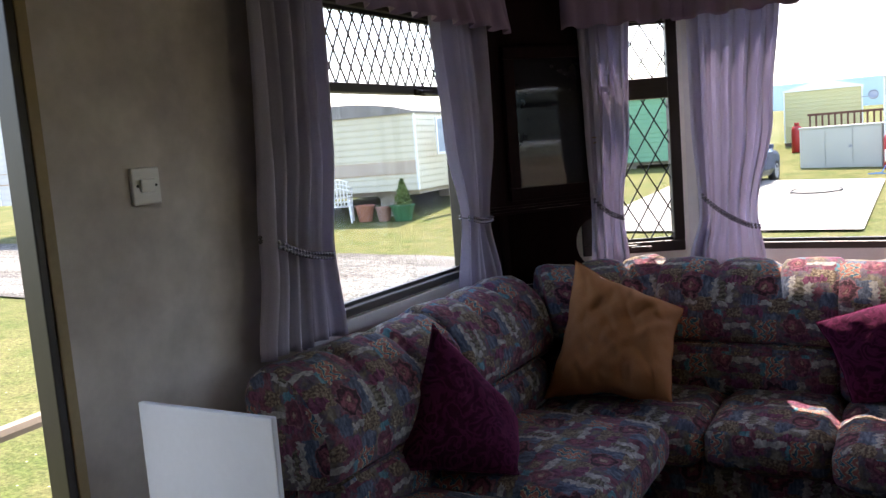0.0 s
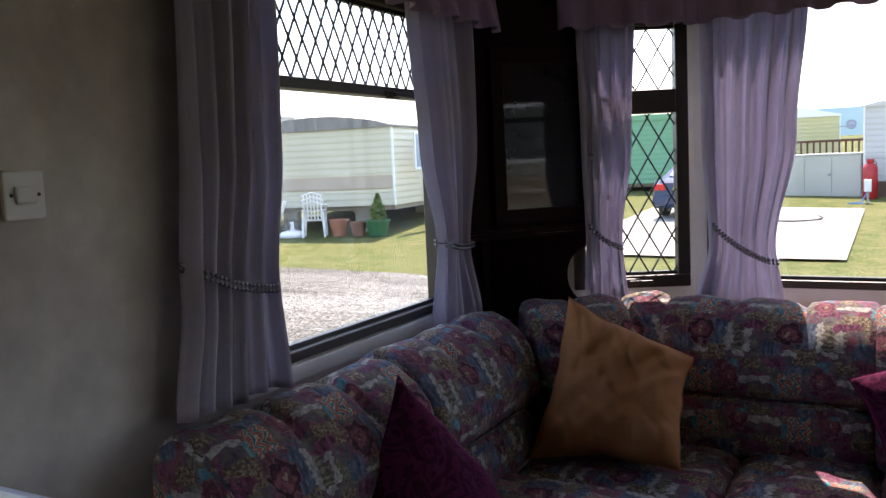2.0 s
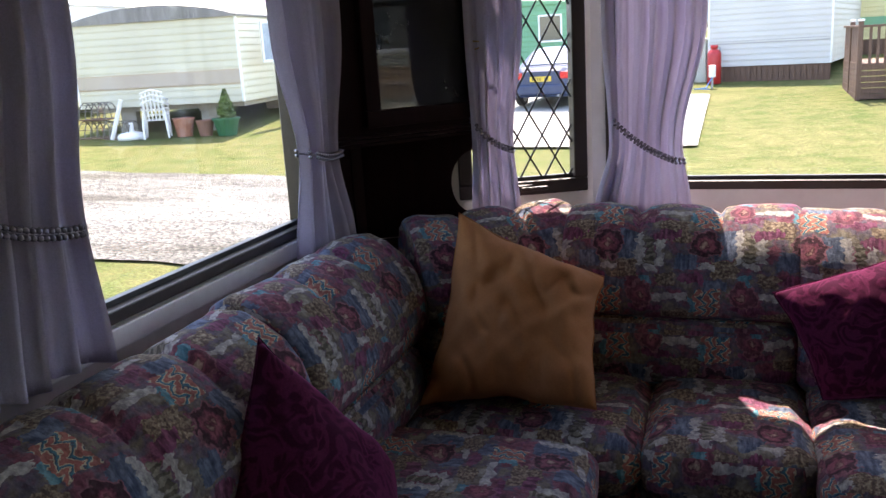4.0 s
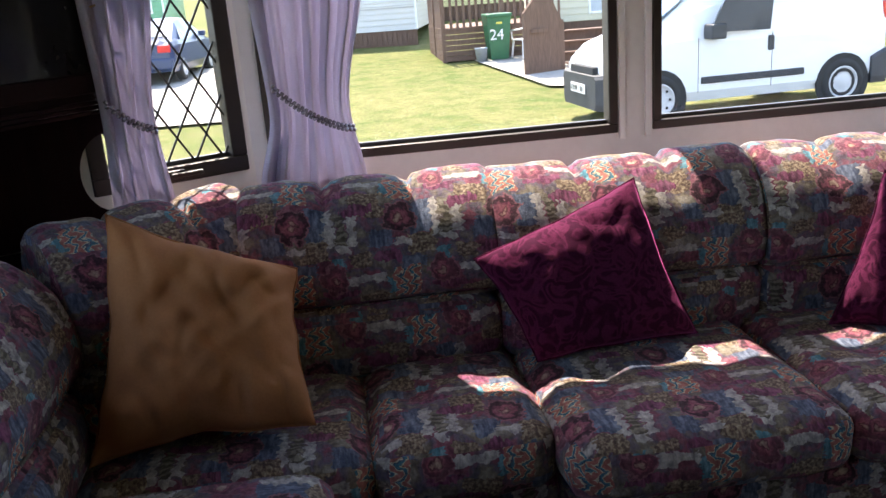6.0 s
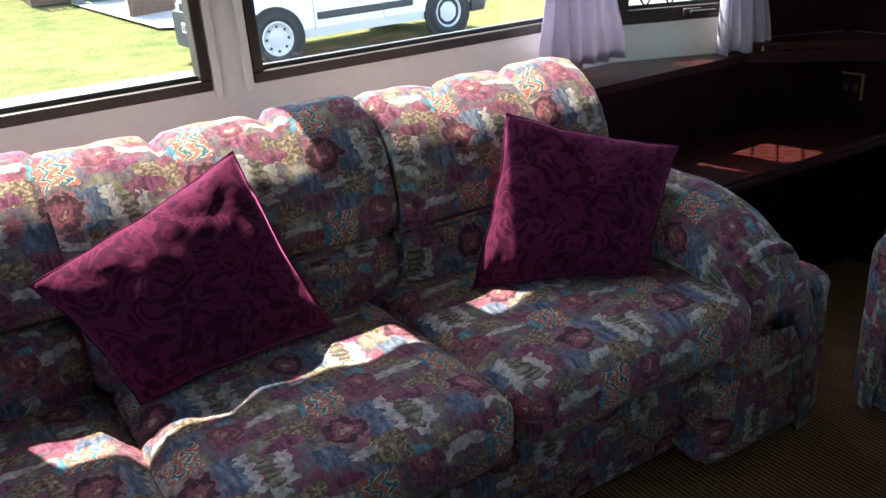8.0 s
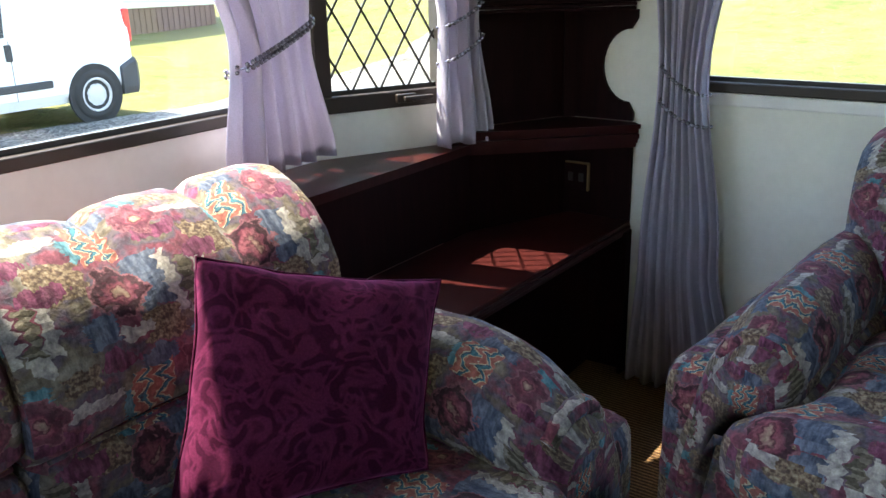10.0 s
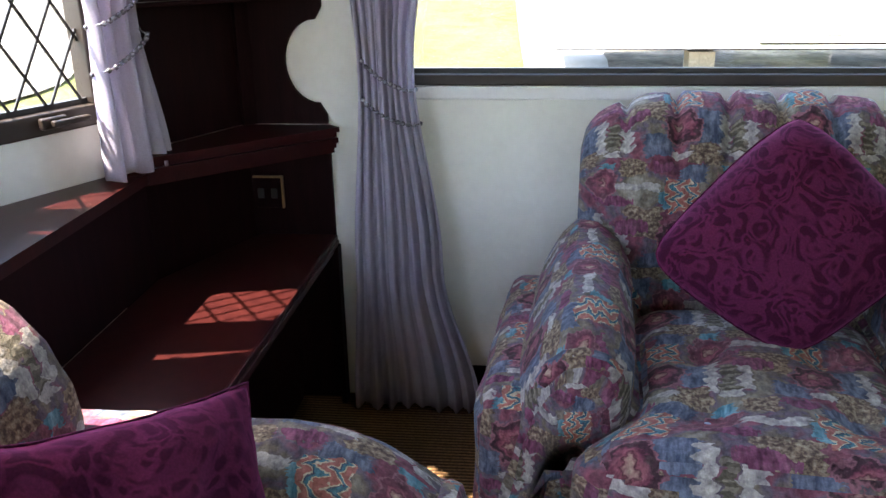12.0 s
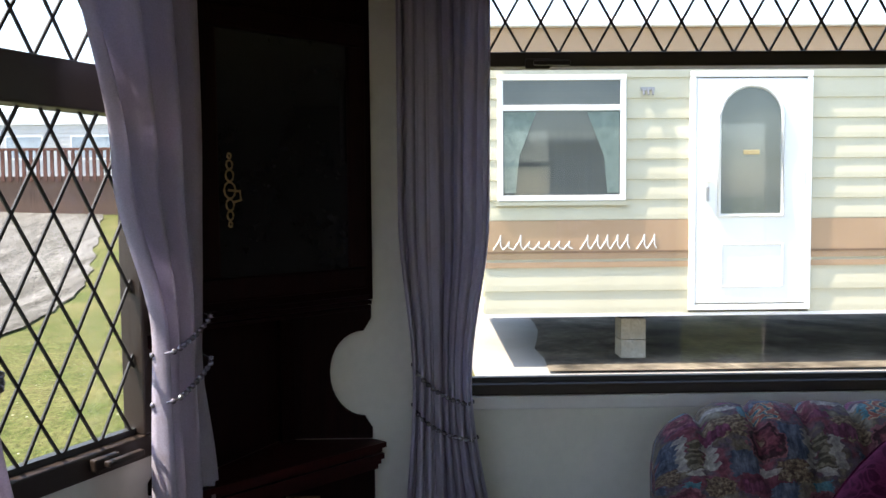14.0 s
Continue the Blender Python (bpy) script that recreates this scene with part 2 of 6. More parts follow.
    thread, weave = grain(420.0, 2, 0.7), grain(110.0, 3, 0.7)
    base = mix(n, l, 1.0, base, ramp(n, l, weave.outputs[0], [(0.3, (0.62, 0.61, 0.60)), (0.62, (1.0, 1.0, 0.98))]), "MULTIPLY")
    base = mix(n, l, 1.0, base, ramp(n, l, thread.outputs[0], [(0.25, (0.78,) * 3), (0.75, (1.0,) * 3)]), "MULTIPLY")
    l.new(base, b.inputs["Base Color"])
    b.inputs["Roughness"].default_value = 0.95
    b.inputs["Specular IOR Level"].default_value = 0.12
    b.inputs["Sheen Weight"].default_value = 0.06
    bump(n, l, b, weave.outputs[0], 0.5, 0.003)
    return m


def velvet(name, dark, light, scale):
    """Embossed plush: curling raised scrolls on a darker ground."""
    m, n, l, b = material(name)
    v = coords(n, l)
    t = noise_tex(n, l, v, scale, 1.5, 0.5)
    t.inputs["Distortion"].default_value = 2.2
    g = noise_tex(n, l, v, 300.0, 2)
    col = ramp(n, l, t.outputs["Fac"], [(0.40, dark), (0.48, light), (0.56, light), (0.62, dark)])
    l.new(mix(n, l, 1.0, col, ramp(n, l, g.outputs[0], [(0.3, (0.7,) * 3), (0.7, (1,) * 3)]), "MULTIPLY"), b.inputs["Base Color"])
    b.inputs["Roughness"].default_value = 0.85
    b.inputs["Specular IOR Level"].default_value = 0.04
    b.inputs["Sheen Weight"].default_value, b.inputs["Sheen Roughness"].default_value = 0.30, 0.4
    b.inputs["Sheen Tint"].default_value = (0.8, 0.15, 0.45, 1)
    bump(n, l, b, t.outputs["Fac"], 0.5, 0.003)
    return m


def curtain_cloth(name, colour, through_light):
    m, n, l, b = material(name)
    v = coords(n, l)
    g = noise_tex(n, l, v, 350.0, 2)
    broad = noise_tex(n, l, v, 5.0, 3)
    col = mix(n, l, 1.0, ramp(n, l, broad.outputs[0], [(0.3, tuple(c * 0.9 for c in colour)), (0.7, colour)]), ramp(n, l, g.outputs[0], [(0.3, (0.85,) * 3), (0.7, (1,) * 3)]), "MULTIPLY")
    l.new(col, b.inputs["Base Color"])
    b.inputs["Roughness"].default_value, b.inputs["Specular IOR Level"].default_value = 0.75, 0.25
    bump(n, l, b, g.outputs[0], 0.2, 0.0008)
    tr = n.new("ShaderNodeBsdfTranslucent")
    l.new(col, tr.inputs[0])
    x = n.new("ShaderNodeMixShader")
    x.inputs[0].default_value = through_light
    l.new(b.outputs[0], x.inputs[1])
    l.new(tr.outputs[0], x.inputs[2])
    l.new(x.outputs[0], n["Material Output"].inputs[0])
    return m


def wood(name, c1, c2, rough=0.35, scale=3.0, spec=0.28):
    m, n, l, b = material(name)
    v = coords(n, l, (12, 12, 1.2))
    t = noise_tex(n, l, v, scale, 6, 0.65)
    fine = noise_tex(n, l, coords(n, l, (90, 90, 4)), 3.0, 3)
    col = mix(n, l, 1.0, ramp(n, l, t.outputs[0], [(0.3, c1), (0.7, c2)]), ramp(n, l, fine.outputs[0], [(0.3, (0.75,) * 3), (0.65, (1,) * 3)]), "MULTIPLY")
    l.new(col, b.inputs["Base Color"])
    b.inputs["Roughness"].default_value, b.inputs["Specular IOR Level"].default_value = rough, spec
    bump(n, l, b, fine.outputs[0], 0.15, 0.0006)
    return m


def carpet():
    """Ribbed brown cord carpet."""
    m, n, l, b = material("cord_carpet")
    v = coords(n, l)
    wv = n.new("ShaderNodeTexWave")
    wv.bands_direction = "X"
    wv.inputs["Scale"].default_value, wv.inputs["Distortion"].default_value = 24.0, 0.6
    wv.inputs["Detail Scale"].default_value = 30.0
    l.new(v, wv.inputs["Vector"])
    t = noise_tex(n, l, v, 160.0, 3)
    col = ramp(n, l, wv.outputs["Fac"], [(0.2, (0.10, 0.055, 0.028)), (0.8, (0.30, 0.17, 0.085))])
    l.new(mix(n, l, 1.0, col, ramp(n, l, t.outputs[0], [(0.3, (0.55,) * 3), (0.7, (1,) * 3)]), "MULTIPLY"), b.inputs["Base Color"])
    b.inputs["Roughness"].default_value, b.inputs["Specular IOR Level"].default_value = 0.95, 0.1
    bump(n, l, b, wv.outputs["Fac"], 0.9, 0.005)
    return m


def glass_material(name="window_glass"):
    m, n, l, b = material(name)
    n.remove(b)
    tr, gl, lw, x = n.new("ShaderNodeBsdfTransparent"), n.new("ShaderNodeBsdfGlossy"), n.new("ShaderNodeLayerWeight"), n.new("ShaderNodeMixShader")
    tr.inputs[0].default_value = (0.99, 0.995, 0.99, 1)
    gl.inputs["Roughness"].default_value = 0.02
    power, add = n.new("ShaderNodeMath"), n.new("ShaderNodeMath")
    power.operation, add.operation = "POWER", "MULTIPLY_ADD"
    power.inputs[1].default_value = 5.0
    add.inputs[1].default_value, add.inputs[2].default_value = 0.8, 0.03
    l.new(lw.outputs["Facing"], power.inputs[0])
    l.new(power.outputs[0], add.inputs[0])
    l.new(add.outputs[0], x.inputs[0])
    l.new(tr.outputs[0], x.inputs[1])
    l.new(gl.outputs[0], x.inputs[2])
    l.new(x.outputs[0], n["Material Output"].inputs[0])
    return m


FLORAL = floral_fabric("floral_upholstery")
PURPLE = velvet("purple_velvet", (0.043, 0.006, 0.021), (0.095, 0.014, 0.044), 17.0)
ORANGE = plain("ochre_suede", (0.29, 0.112, 0.042), (0.39, 0.165, 0.068), 5.0, 0.9, grain=180, relief=0.0015, spec=0.15)
LILAC = curtain_cloth("lilac_curtain", (0.66, 0.62, 0.74), 0.37)
MAUVE = curtain_cloth("mauve_pelmet", (0.34, 0.25, 0.38), 0.12)
WALLPAPER = plain("wallpaper", (0.47, 0.415, 0.385), (0.68, 0.615, 0.57), 6.5, 0.8, grain=35, relief=0.0008, fine=0.06)
IVORY = plain("ivory_board", (0.76, 0.74, 0.66), (0.82, 0.80, 0.73), 3.0, 0.6, grain=40, relief=0.0005, fine=0.05)
SILL_WHITE = plain("pinkish_white_board", (0.70, 0.675, 0.655), (0.78, 0.755, 0.735), 4.0, 0.5, grain=40, relief=0.0004, fine=0.05)
CEILING = plain("ceiling_board", (0.76, 0.74, 0.70), (0.82, 0.80, 0.76), 2.0, 0.8)
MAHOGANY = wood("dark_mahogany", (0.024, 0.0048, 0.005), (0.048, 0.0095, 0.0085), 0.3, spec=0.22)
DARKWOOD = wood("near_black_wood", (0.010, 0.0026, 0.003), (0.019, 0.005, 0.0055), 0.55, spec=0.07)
FRAME_BROWN = plain("dark_brown_frame", (0.022, 0.014, 0.011), (0.032, 0.021, 0.016), 8.0, 0.45, grain=120, relief=0.0004)
LEAD = plain("dark_leading", (0.02, 0.02, 0.02), (0.03, 0.03, 0.03), 20, 0.5)
BRASS = plain("aged_brass", (0.40, 0.28, 0.13), (0.55, 0.40, 0.19), 20, 0.3, 0.6)
BEAD = plain("grey_glass_beads", (0.16, 0.15, 0.19), (0.42, 0.40, 0.46), 90, 0.18, 0.6)
WHITE_PLASTIC = plain("white_plastic", (0.74, 0.72, 0.70), (0.8, 0.78, 0.76), 10, 0.35, grain=100, fine=0.03)
WHITE_CARD = plain("white_card", (0.72, 0.71, 0.76), (0.8, 0.79, 0.83), 3, 0.6, fine=0.03)
CARPET = carpet()
GLASS = glass_material()
CUP_GLASS = plain("cupboard_glass", (0.012, 0.012, 0.014), (0.02, 0.02, 0.022), 3, 0.03, spec=0.5, relief=0.0, strength=0.0)

# ---------- rooms: plan numbers ----------
LX, RX, FY = 0.385, 4.265, 2.69
FLOOR, TOP = -0.04, 2.08
CL, CR = 1.09, 3.53          # ends of the front wall
CY = 2.33                    # where the angled walls meet the side walls
BACK = -2.6
WALL_T = 0.06


def run(p0, p1):
    """Frame along a wall seen from inside: x along it, y outward, z up."""
    d = Vector((p1[0] - p0[0], p1[1] - p0[1], 0))
    return Matrix.Translation((p0[0], p0[1], 0)) @ Matrix.Rotation(math.atan2(d.y, d.x), 4, "Z"), d.length


def wall(name, p0, p1, openings, mat, label):
    """A thick wall with real openings (a0, a1, z0, z1)."""
    m, length = run(p0, p1)
    bm = bmesh.new()
    cuts = sorted({0.0, length, *[a for o in openings for a in o[:2]]})
    for a, b in zip(cuts, cuts[1:]):
        zs = [(FLOOR, TOP)]
        for o in openings:
            if o[0] <= a + 1e-6 and o[1] >= b - 1e-6:
                zs = [(FLOOR, o[2]), (o[3], TOP)]
        for z0, z1 in zs:
            if z1 - z0 > 0.001:
                box(bm, a, b, 0, WALL_T, z0, z1, m)
    return tagged(part(name, bm, mat), label, "wall", kind="structure")


def lattice(bm, m, x0, x1, z0, z1, w, h, y, r):
    """Diamond leading clipped to a pane, as thin flat strips."""
    def strip(a, b):
        d = Vector((b[0] - a[0], 0, b[1] - a[1]))
        if d.length < 0.01:
            return
        s = Vector((-d.z, 0, d.x)).normalized() * r
        vs = []
        for yy in (y - 0.002, y + 0.002):
            for p, k in ((a, 1), (b, 1), (b, -1), (a, -1)):
                vs.append(bm.verts.new(m @ (Vector((p[0], yy, p[1])) + s * k)))
        for f in ((0, 1, 2, 3), (7, 6, 5, 4), (0, 4, 5, 1), (1, 5, 6, 2), (2, 6, 7, 3), (3, 7, 4, 0)):
            bm.faces.new([vs[i] for i in f])
    k = h / w
    lo, hi = x0 - (z1 - z0) / k - w, x1 + (z1 - z0) / k + w
    i = 0
    while lo + i * w < hi:
        c = lo + i * w
        for s in (1, -1):
            # line x = c + s * (z - z0) / k
            pts = []
            for z in (z0, z1):
                x = c + s * (z - z0) / k
                if x0 <= x <= x1:
                    pts.append((x, z))
            for x in (x0, x1):
                z = z0 + (x - c) * k * s
                if z0 < z < z1:
                    pts.append((x, z))
            if len(pts) >= 2:
                strip(pts[0], pts[1])
        i += 1


def window(name, p0, p1, a0, a1, z0, z1, label, transom=None, thick_transom=0.035, lattice_low=False, lattice_high=False, bar=0.028, handle=None):
    """A dark framed window set in a wall's opening."""
    m, _ = run(p0, p1)
    w = thing(name, tuple(m @ Vector((a0, 0, z0))), label, "window", kind="structure")
    bm = bmesh.new()
    ya, yb = -0.012, 0.045
    box(bm, a0, a1, ya, yb, z0, z0 + bar, m, 0.004)
    box(bm, a0, a1, ya, yb, z1 - bar, z1, m, 0.004)
    box(bm, a0, a0 + bar, ya, yb, z0 + bar, z1 - bar, m, 0.004)
    box(bm, a1 - bar, a1, ya, yb, z0 + bar, z1 - bar, m, 0.004)
    if transom:
        box(bm, a0 + bar, a1 - bar, ya - 0.004, yb, transom, transom + thick_transom, m, 0.004)
    part("frame", bm, FRAME_BROWN, w)
    rim = bmesh.new()
    for b in ((a0 + bar, a1 - bar, z0 + bar, z0 + bar + 0.012), (a0 + bar, a1 - bar, z1 - bar - 0.012, z1 - bar)):
        box(rim, b[0], b[1], 0.012, 0.03, b[2], b[3], m)
    part("gasket", rim, LEAD, w)
    panes = [(z0 + bar, transom or z1 - bar, lattice_low)]
    if transom:
        panes.append((transom + thick_transom, z1 - bar, lattice_high))
    for q0, q1, lead in panes:
        g = part("pane", one_box(a0 + bar, a1 - bar, 0.018, 0.022, q0, q1, m), GLASS, w)
        g.visible_shadow = False
        if lead:
            bm = bmesh.new()
            lattice(bm, m, a0 + bar, a1 - bar, q0, q1, lead[0], lead[1], 0.014, 0.0028)
            part("leading", bm, LEAD, w)
    if handle:
        bm = bmesh.new()
        box(bm, handle[0] - 0.03, handle[0] + 0.03, -0.03, -0.014, handle[1] - 0.012, handle[1] + 0.012, m, 0.004)
        box(bm, handle[0] - 0.012, handle[0] + 0.075, -0.045, -0.03, handle[1] - 0.006, handle[1] + 0.006, m, 0.003)
        part("catch", bm, FRAME_BROWN, w)
    return w


# ---------- structure ----------
floor_outline = [(LX, BACK), (RX, BACK), (RX, CY), (CR, FY), (CL, FY), (LX, CY)]
tagged(part("floor", slab(bmesh.new(), floor_outline, FLOOR - 0.05, FLOOR), CARPET), "brown ribbed cord carpet floor", "floor", kind="structure")
tagged(part("ceiling", slab(bmesh.new(), [(LX - 0.1, BACK - 0.1), (RX + 0.1, BACK - 0.1), (RX + 0.1, CY + 0.1), (CR + 0.05, FY + 0.1), (CL - 0.05, FY + 0.1), (LX - 0.1, CY + 0.1)], TOP, TOP + 0.06), CEILING), "pale boarded caravan ceiling", "ceiling", kind="structure")

# unseen roof and eave, added to cut off high sun before the seats
OV = 0.075
tagged(part("roof", slab(bmesh.new(), [(LX - 0.16, BACK - 0.2), (RX + 0.16, BACK - 0.2), (RX + 0.30, CY + 0.30), (CR + 0.1, FY + OV), (CL - 0.1, FY + OV), (LX - 0.16, CY + 0.12)], TOP + 0.061, TOP + 0.12), CEILING), "unseen caravan roof with a front eave added to bound the sun", "roof", kind="structure")
tagged(part("trim", slab(bmesh.new(), [(LX - 0.1, CY + 0.12), (CL - 0.1, FY + OV), (CR + 0.1, FY + OV), (RX + 0.28, CY + 0.29), (RX + 0.27, CY + 0.26), (CR + 0.08, FY + OV - 0.03), (CL - 0.08, FY + OV - 0.03), (LX - 0.07, CY + 0.10)], 2.07, TOP + 0.06), CEILING), "unseen eave board added along the roof front to bound the sun", "trim", kind="structure")
WZ0, WZ1 = 0.86, 1.86
FZ1 = 1.90                   # top of the plain end windows, behind the pelmet
# left wall runs away from the door; its inner face looks to +x
LW = ((LX, BACK), (LX, CY))
ly = lambda y: y - BACK
wall("wall_left", *LW, [(ly(-0.46), ly(0.206), FLOOR, 1.88), (ly(0.98), ly(2.02), WZ0, WZ1)], WALLPAPER, "mottled beige wallpaper wall beside the open door")
CLW = ((LX, CY), (CL, FY))
CLL = math.hypot(CL - LX, FY - CY)
wall("wall_angled_left", *CLW, [(CLL - 0.45, CLL - 0.02, WZ0, WZ1)], IVORY, "ivory angled end wall with a narrow leaded window")
FW = ((CL, FY), (CR, FY))
wall("wall_front", *FW, [(0.045, 2.18 - CL, WZ0, FZ1), (2.29 - CL, CR - CL - 0.045, WZ0, FZ1)], SILL_WHITE, "pinkish white end wall under the big windows")
CRW = ((CR, FY), (RX, CY))
wall("wall_angled_right", *CRW, [(0.006, 0.415, WZ0 - 0.02, WZ1)], IVORY, "ivory angled end wall with a narrow leaded window")
RW = ((RX, CY), (RX, BACK))
ry = lambda y: CY - y
wall("wall_right", *RW, [(ry(1.93), ry(0.15), WZ0, WZ1)], IVORY, "ivory side wall behind the armchair")
# unseen closing wall, kept dark so little light bounces onto the sofa fronts
wall("wall_back", (RX, BACK), (LX, BACK), [], wood("dark_back_wall", (0.05, 0.03, 0.02), (0.09, 0.055, 0.035), 0.5), "unseen dark brown wall added to close the lounge and cut bounce light")

window("window_1", *LW, ly(0.98), ly(2.02), WZ0, WZ1, "dark framed side window with leaded top light", 1.56, 0.03, False, (0.058, 0.105), handle=(ly(1.72), 1.565))
window("window_2", *CLW, CLL - 0.45, CLL - 0.02, WZ0, WZ1, "narrow dark framed window with diamond leading", 1.50, 0.085, (0.083, 0.145), (0.083, 0.145), 0.045, handle=(CLL - 0.24, 0.885))
window("window_3", *FW, 0.045, 2.18 - CL, WZ0, FZ1, "large plain end window in a dark frame", None)
window("window_4", *FW, 2.29 - CL, CR - CL - 0.045, WZ0, FZ1, "large plain end window in a dark frame", None)
window("window_5", *CRW, 0.006, 0.415, WZ0 - 0.02, WZ1, "narrow dark framed window with diamond leading", 1.50, 0.085, (0.083, 0.145), (0.083, 0.145), 0.045, handle=(0.26, 0.866))
window("window_6", *RW, ry(1.93), ry(0.15), WZ0, WZ1, "wide dark framed side window with leaded top light", 1.65, 0.035, False, (0.085, 0.15), handle=(ry(1.70), 1.655))

# trims
bm = bmesh.new()
box(bm, RX - 0.012, RX, 0.15, 1.93, WZ0 - 0.035, WZ0 - 0.002, None, 0.003)
tagged(part("trim", bm, WHITE_PLASTIC), "white strip under the side window", "trim", kind="structure")
bm = bmesh.new()
box(bm, RX - 0.014, RX, BACK, 2.02, FLOOR, 0.066, None, 0.004)
tagged(part("baseboard", bm, DARKWOOD), "dark brown wooden skirting board", "baseboard", kind="structure")
bm = bmesh.new()
for x0, x1 in ((2.183, 2.205), (2.265, 2.287)):
    box(bm, x0, x1, FY - 0.014, FY, WZ0 - 0.02, 1.8, None, 0.004)
tagged(part("trim", bm, SILL_WHITE), "white moulded strips on the post between windows", "trim", kind="structure")
bm = bmesh.new()
box(bm, LX, LX + 0.02, 0.98, 2.02, WZ0 - 0.05, WZ0 - 0.004, None, 0.004)
tagged(part("trim", bm, SILL_WHITE), "pale sill strip under the side window", "trim", kind="structure")

# open doorway on the left wall
d = thing("door_1", (LX, 0.2, FLOOR), "open doorway with dark frame and tan jamb", "doorway", kind="structure")
bm = bmesh.new()
box(bm, LX - WALL_T, LX + 0.004, 0.184, 0.206, FLOOR, 1.88, None, 0.003)
box(bm, LX - WALL_T, LX - 0.02, -0.62, -0.595, FLOOR, 1.88, None, 0.003)
box(bm, LX - WALL_T, LX - 0.02, -0.595, 0.184, 1.855, 1.88, None, 0.003)
part("frame", bm, FRAME_BROWN, d)
bm = bmesh.new()
box(bm, LX, LX + 0.008, 0.206, 0.232, FLOOR, 1.9, None, 0.003)
box(bm, LX, LX + 0.008, -0.645, -0.62, FLOOR, 1.9, None, 0.003)
part("jamb", bm, plain("tan_jamb", (0.30, 0.22, 0.11), (0.36, 0.27, 0.14), 6, 0.6), d)
bm = bmesh.new()
tube(bm, [(LX - 0.35, -0.8, 0.72), (LX - 0.35, 1.3, 0.80)], 0.02)
for y in (-0.75, 1.25):
    tube(bm, [(LX - 0.35, y, -0.66), (LX - 0.35, y, 0.72 + 0.08 * (y + 0.8) / 2.1)], 0.02)
rail = thing("step_rail", (LX - 0.35, 0.2, -0.65), "wooden hand rail beside the outside steps", "rail")
part("rail", bm, plain("weathered_rail", (0.22, 0.18, 0.14), (0.3, 0.25, 0.2), 8, 0.7), rail)

# ---------- sofa ----------
def T(x, y, z, rz=0, rx=0, ry=0):
    return pose(x, y, z, rx, ry, rz)


BACK_PROFILE = [(-0.100, -0.125), (-0.138, -0.105), (-0.152, -0.05), (-0.148, 0.0), (-0.130, 0.06), (-0.100, 0.11), (-0.058, 0.152), (-0.010, 0.178), (0.040, 0.184), (0.085, 0.165), (0.120, 0.12), (0.13, 0.05), (0.12, -0.06), (0.10, -0.125)]


def rolled_pad(m, length, profile, seed, seams=(), crumple=0.006, n=46, end=0.045, pinch=0.14, round_z=0.5):
    """A stuffed pad of one cross-section (y, z) along x, closed and softened at its ends, drawn in along seams."""
    fine = []
    k = len(profile)
    for i in range(k):
        a, b = Vector(profile[i]), Vector(profile[(i + 1) % k])
        fine += [tuple(a), tuple((a + b) / 2)]
    bm = bmesh.new()
    rings = []
    for i in range(n + 1):
        u = i / n
        x = (u - 0.5) * length
        e = min(u, 1 - u) * length
        shrink = 1 - pinch * (1 - math.sqrt(max(0.0, 1 - max(0, 1 - e / end) ** 2)))
        ring = []
        for y, z in fine:
            p = Vector((x, y * shrink, z * (1 - round_z + round_z * shrink if z > 0 else 1.0)))
            w = m @ p
            s = 1 + crumple / 0.15 * (noise.noise(w * 8 + Vector((seed, 0, 0))) + 0.6 * noise.noise(w * 21))
            for sx in seams:
                if z > 0.03:
                    s -= 0.11 * math.exp(-((x - sx) / 0.011) ** 2) * min(1, (z - 0.03) / 0.08)
                    s -= 0.04 * math.exp(-((x - sx) / 0.05) ** 2) * min(1, (z - 0.03) / 0.08)
            ring.append(bm.verts.new(m @ Vector((x, p.y * s, p.z * s))))
        rings.append(ring)
    uv = bm.loops.layers.uv.verify()
    arc = [0.0]
    for a, b in zip(fine, fine[1:] + fine[:1]):
        arc.append(arc[-1] + math.hypot(b[0] - a[0], b[1] - a[1]))
    for j, (r, s) in enumerate(zip(rings, rings[1:])):
        for i in range(len(r)):
            f = bm.faces.new((r[i], r[(i + 1) % len(r)], s[(i + 1) % len(r)], s[i]))
            for lp, (du, dv) in zip(f.loops, ((0, 0), (0, 1), (1, 1), (1, 0))):
                lp[uv].uv = ((j + du) / n * length + seed * 0.37, arc[i + dv] + seed * 0.53)
    for e, r in ((0, rings[0]), (1, rings[-1])):
        c = bm.verts.new(sum((v.co for v in r), Vector()) / len(r))
        mid = sum((Vector(p) for p in fine), Vector((0, 0))) / len(fine)
        for i in range(len(r)):
            f = bm.faces.new((r[i], r[(i + 1) % len(r)], c))
            for lp, p in zip(f.loops, (fine[i], fine[(i + 1) % len(fine)], mid)):
                lp[uv].uv = (p[0] + seed * 0.37, p[1] + seed * 0.53)
    bmesh.ops.recalc_face_normals(bm, faces=bm.faces)
    return bm


def back_cushion(parent, x, y, z, length, rz, seed, lean=-6):
    """A rolled-over back cushion; local x runs along it, local -y faces the room."""
    m = T(x, y, z, rz, lean)
    ob = part("back_cushion", rolled_pad(m, length, BACK_PROFILE, seed, (-length / 6, length / 6)), FLORAL, parent, smooth=True)
    bm = bmesh.new()
    tube(bm, [m @ Vector((-length / 2 + 0.02, -0.112, -0.122)), m @ Vector((0, -0.12, -0.124)), m @ Vector((length / 2 - 0.02, -0.112, -0.122))], 0.005, 6)
    part("piping", bm, FLORAL, ob, smooth=True)
    return ob


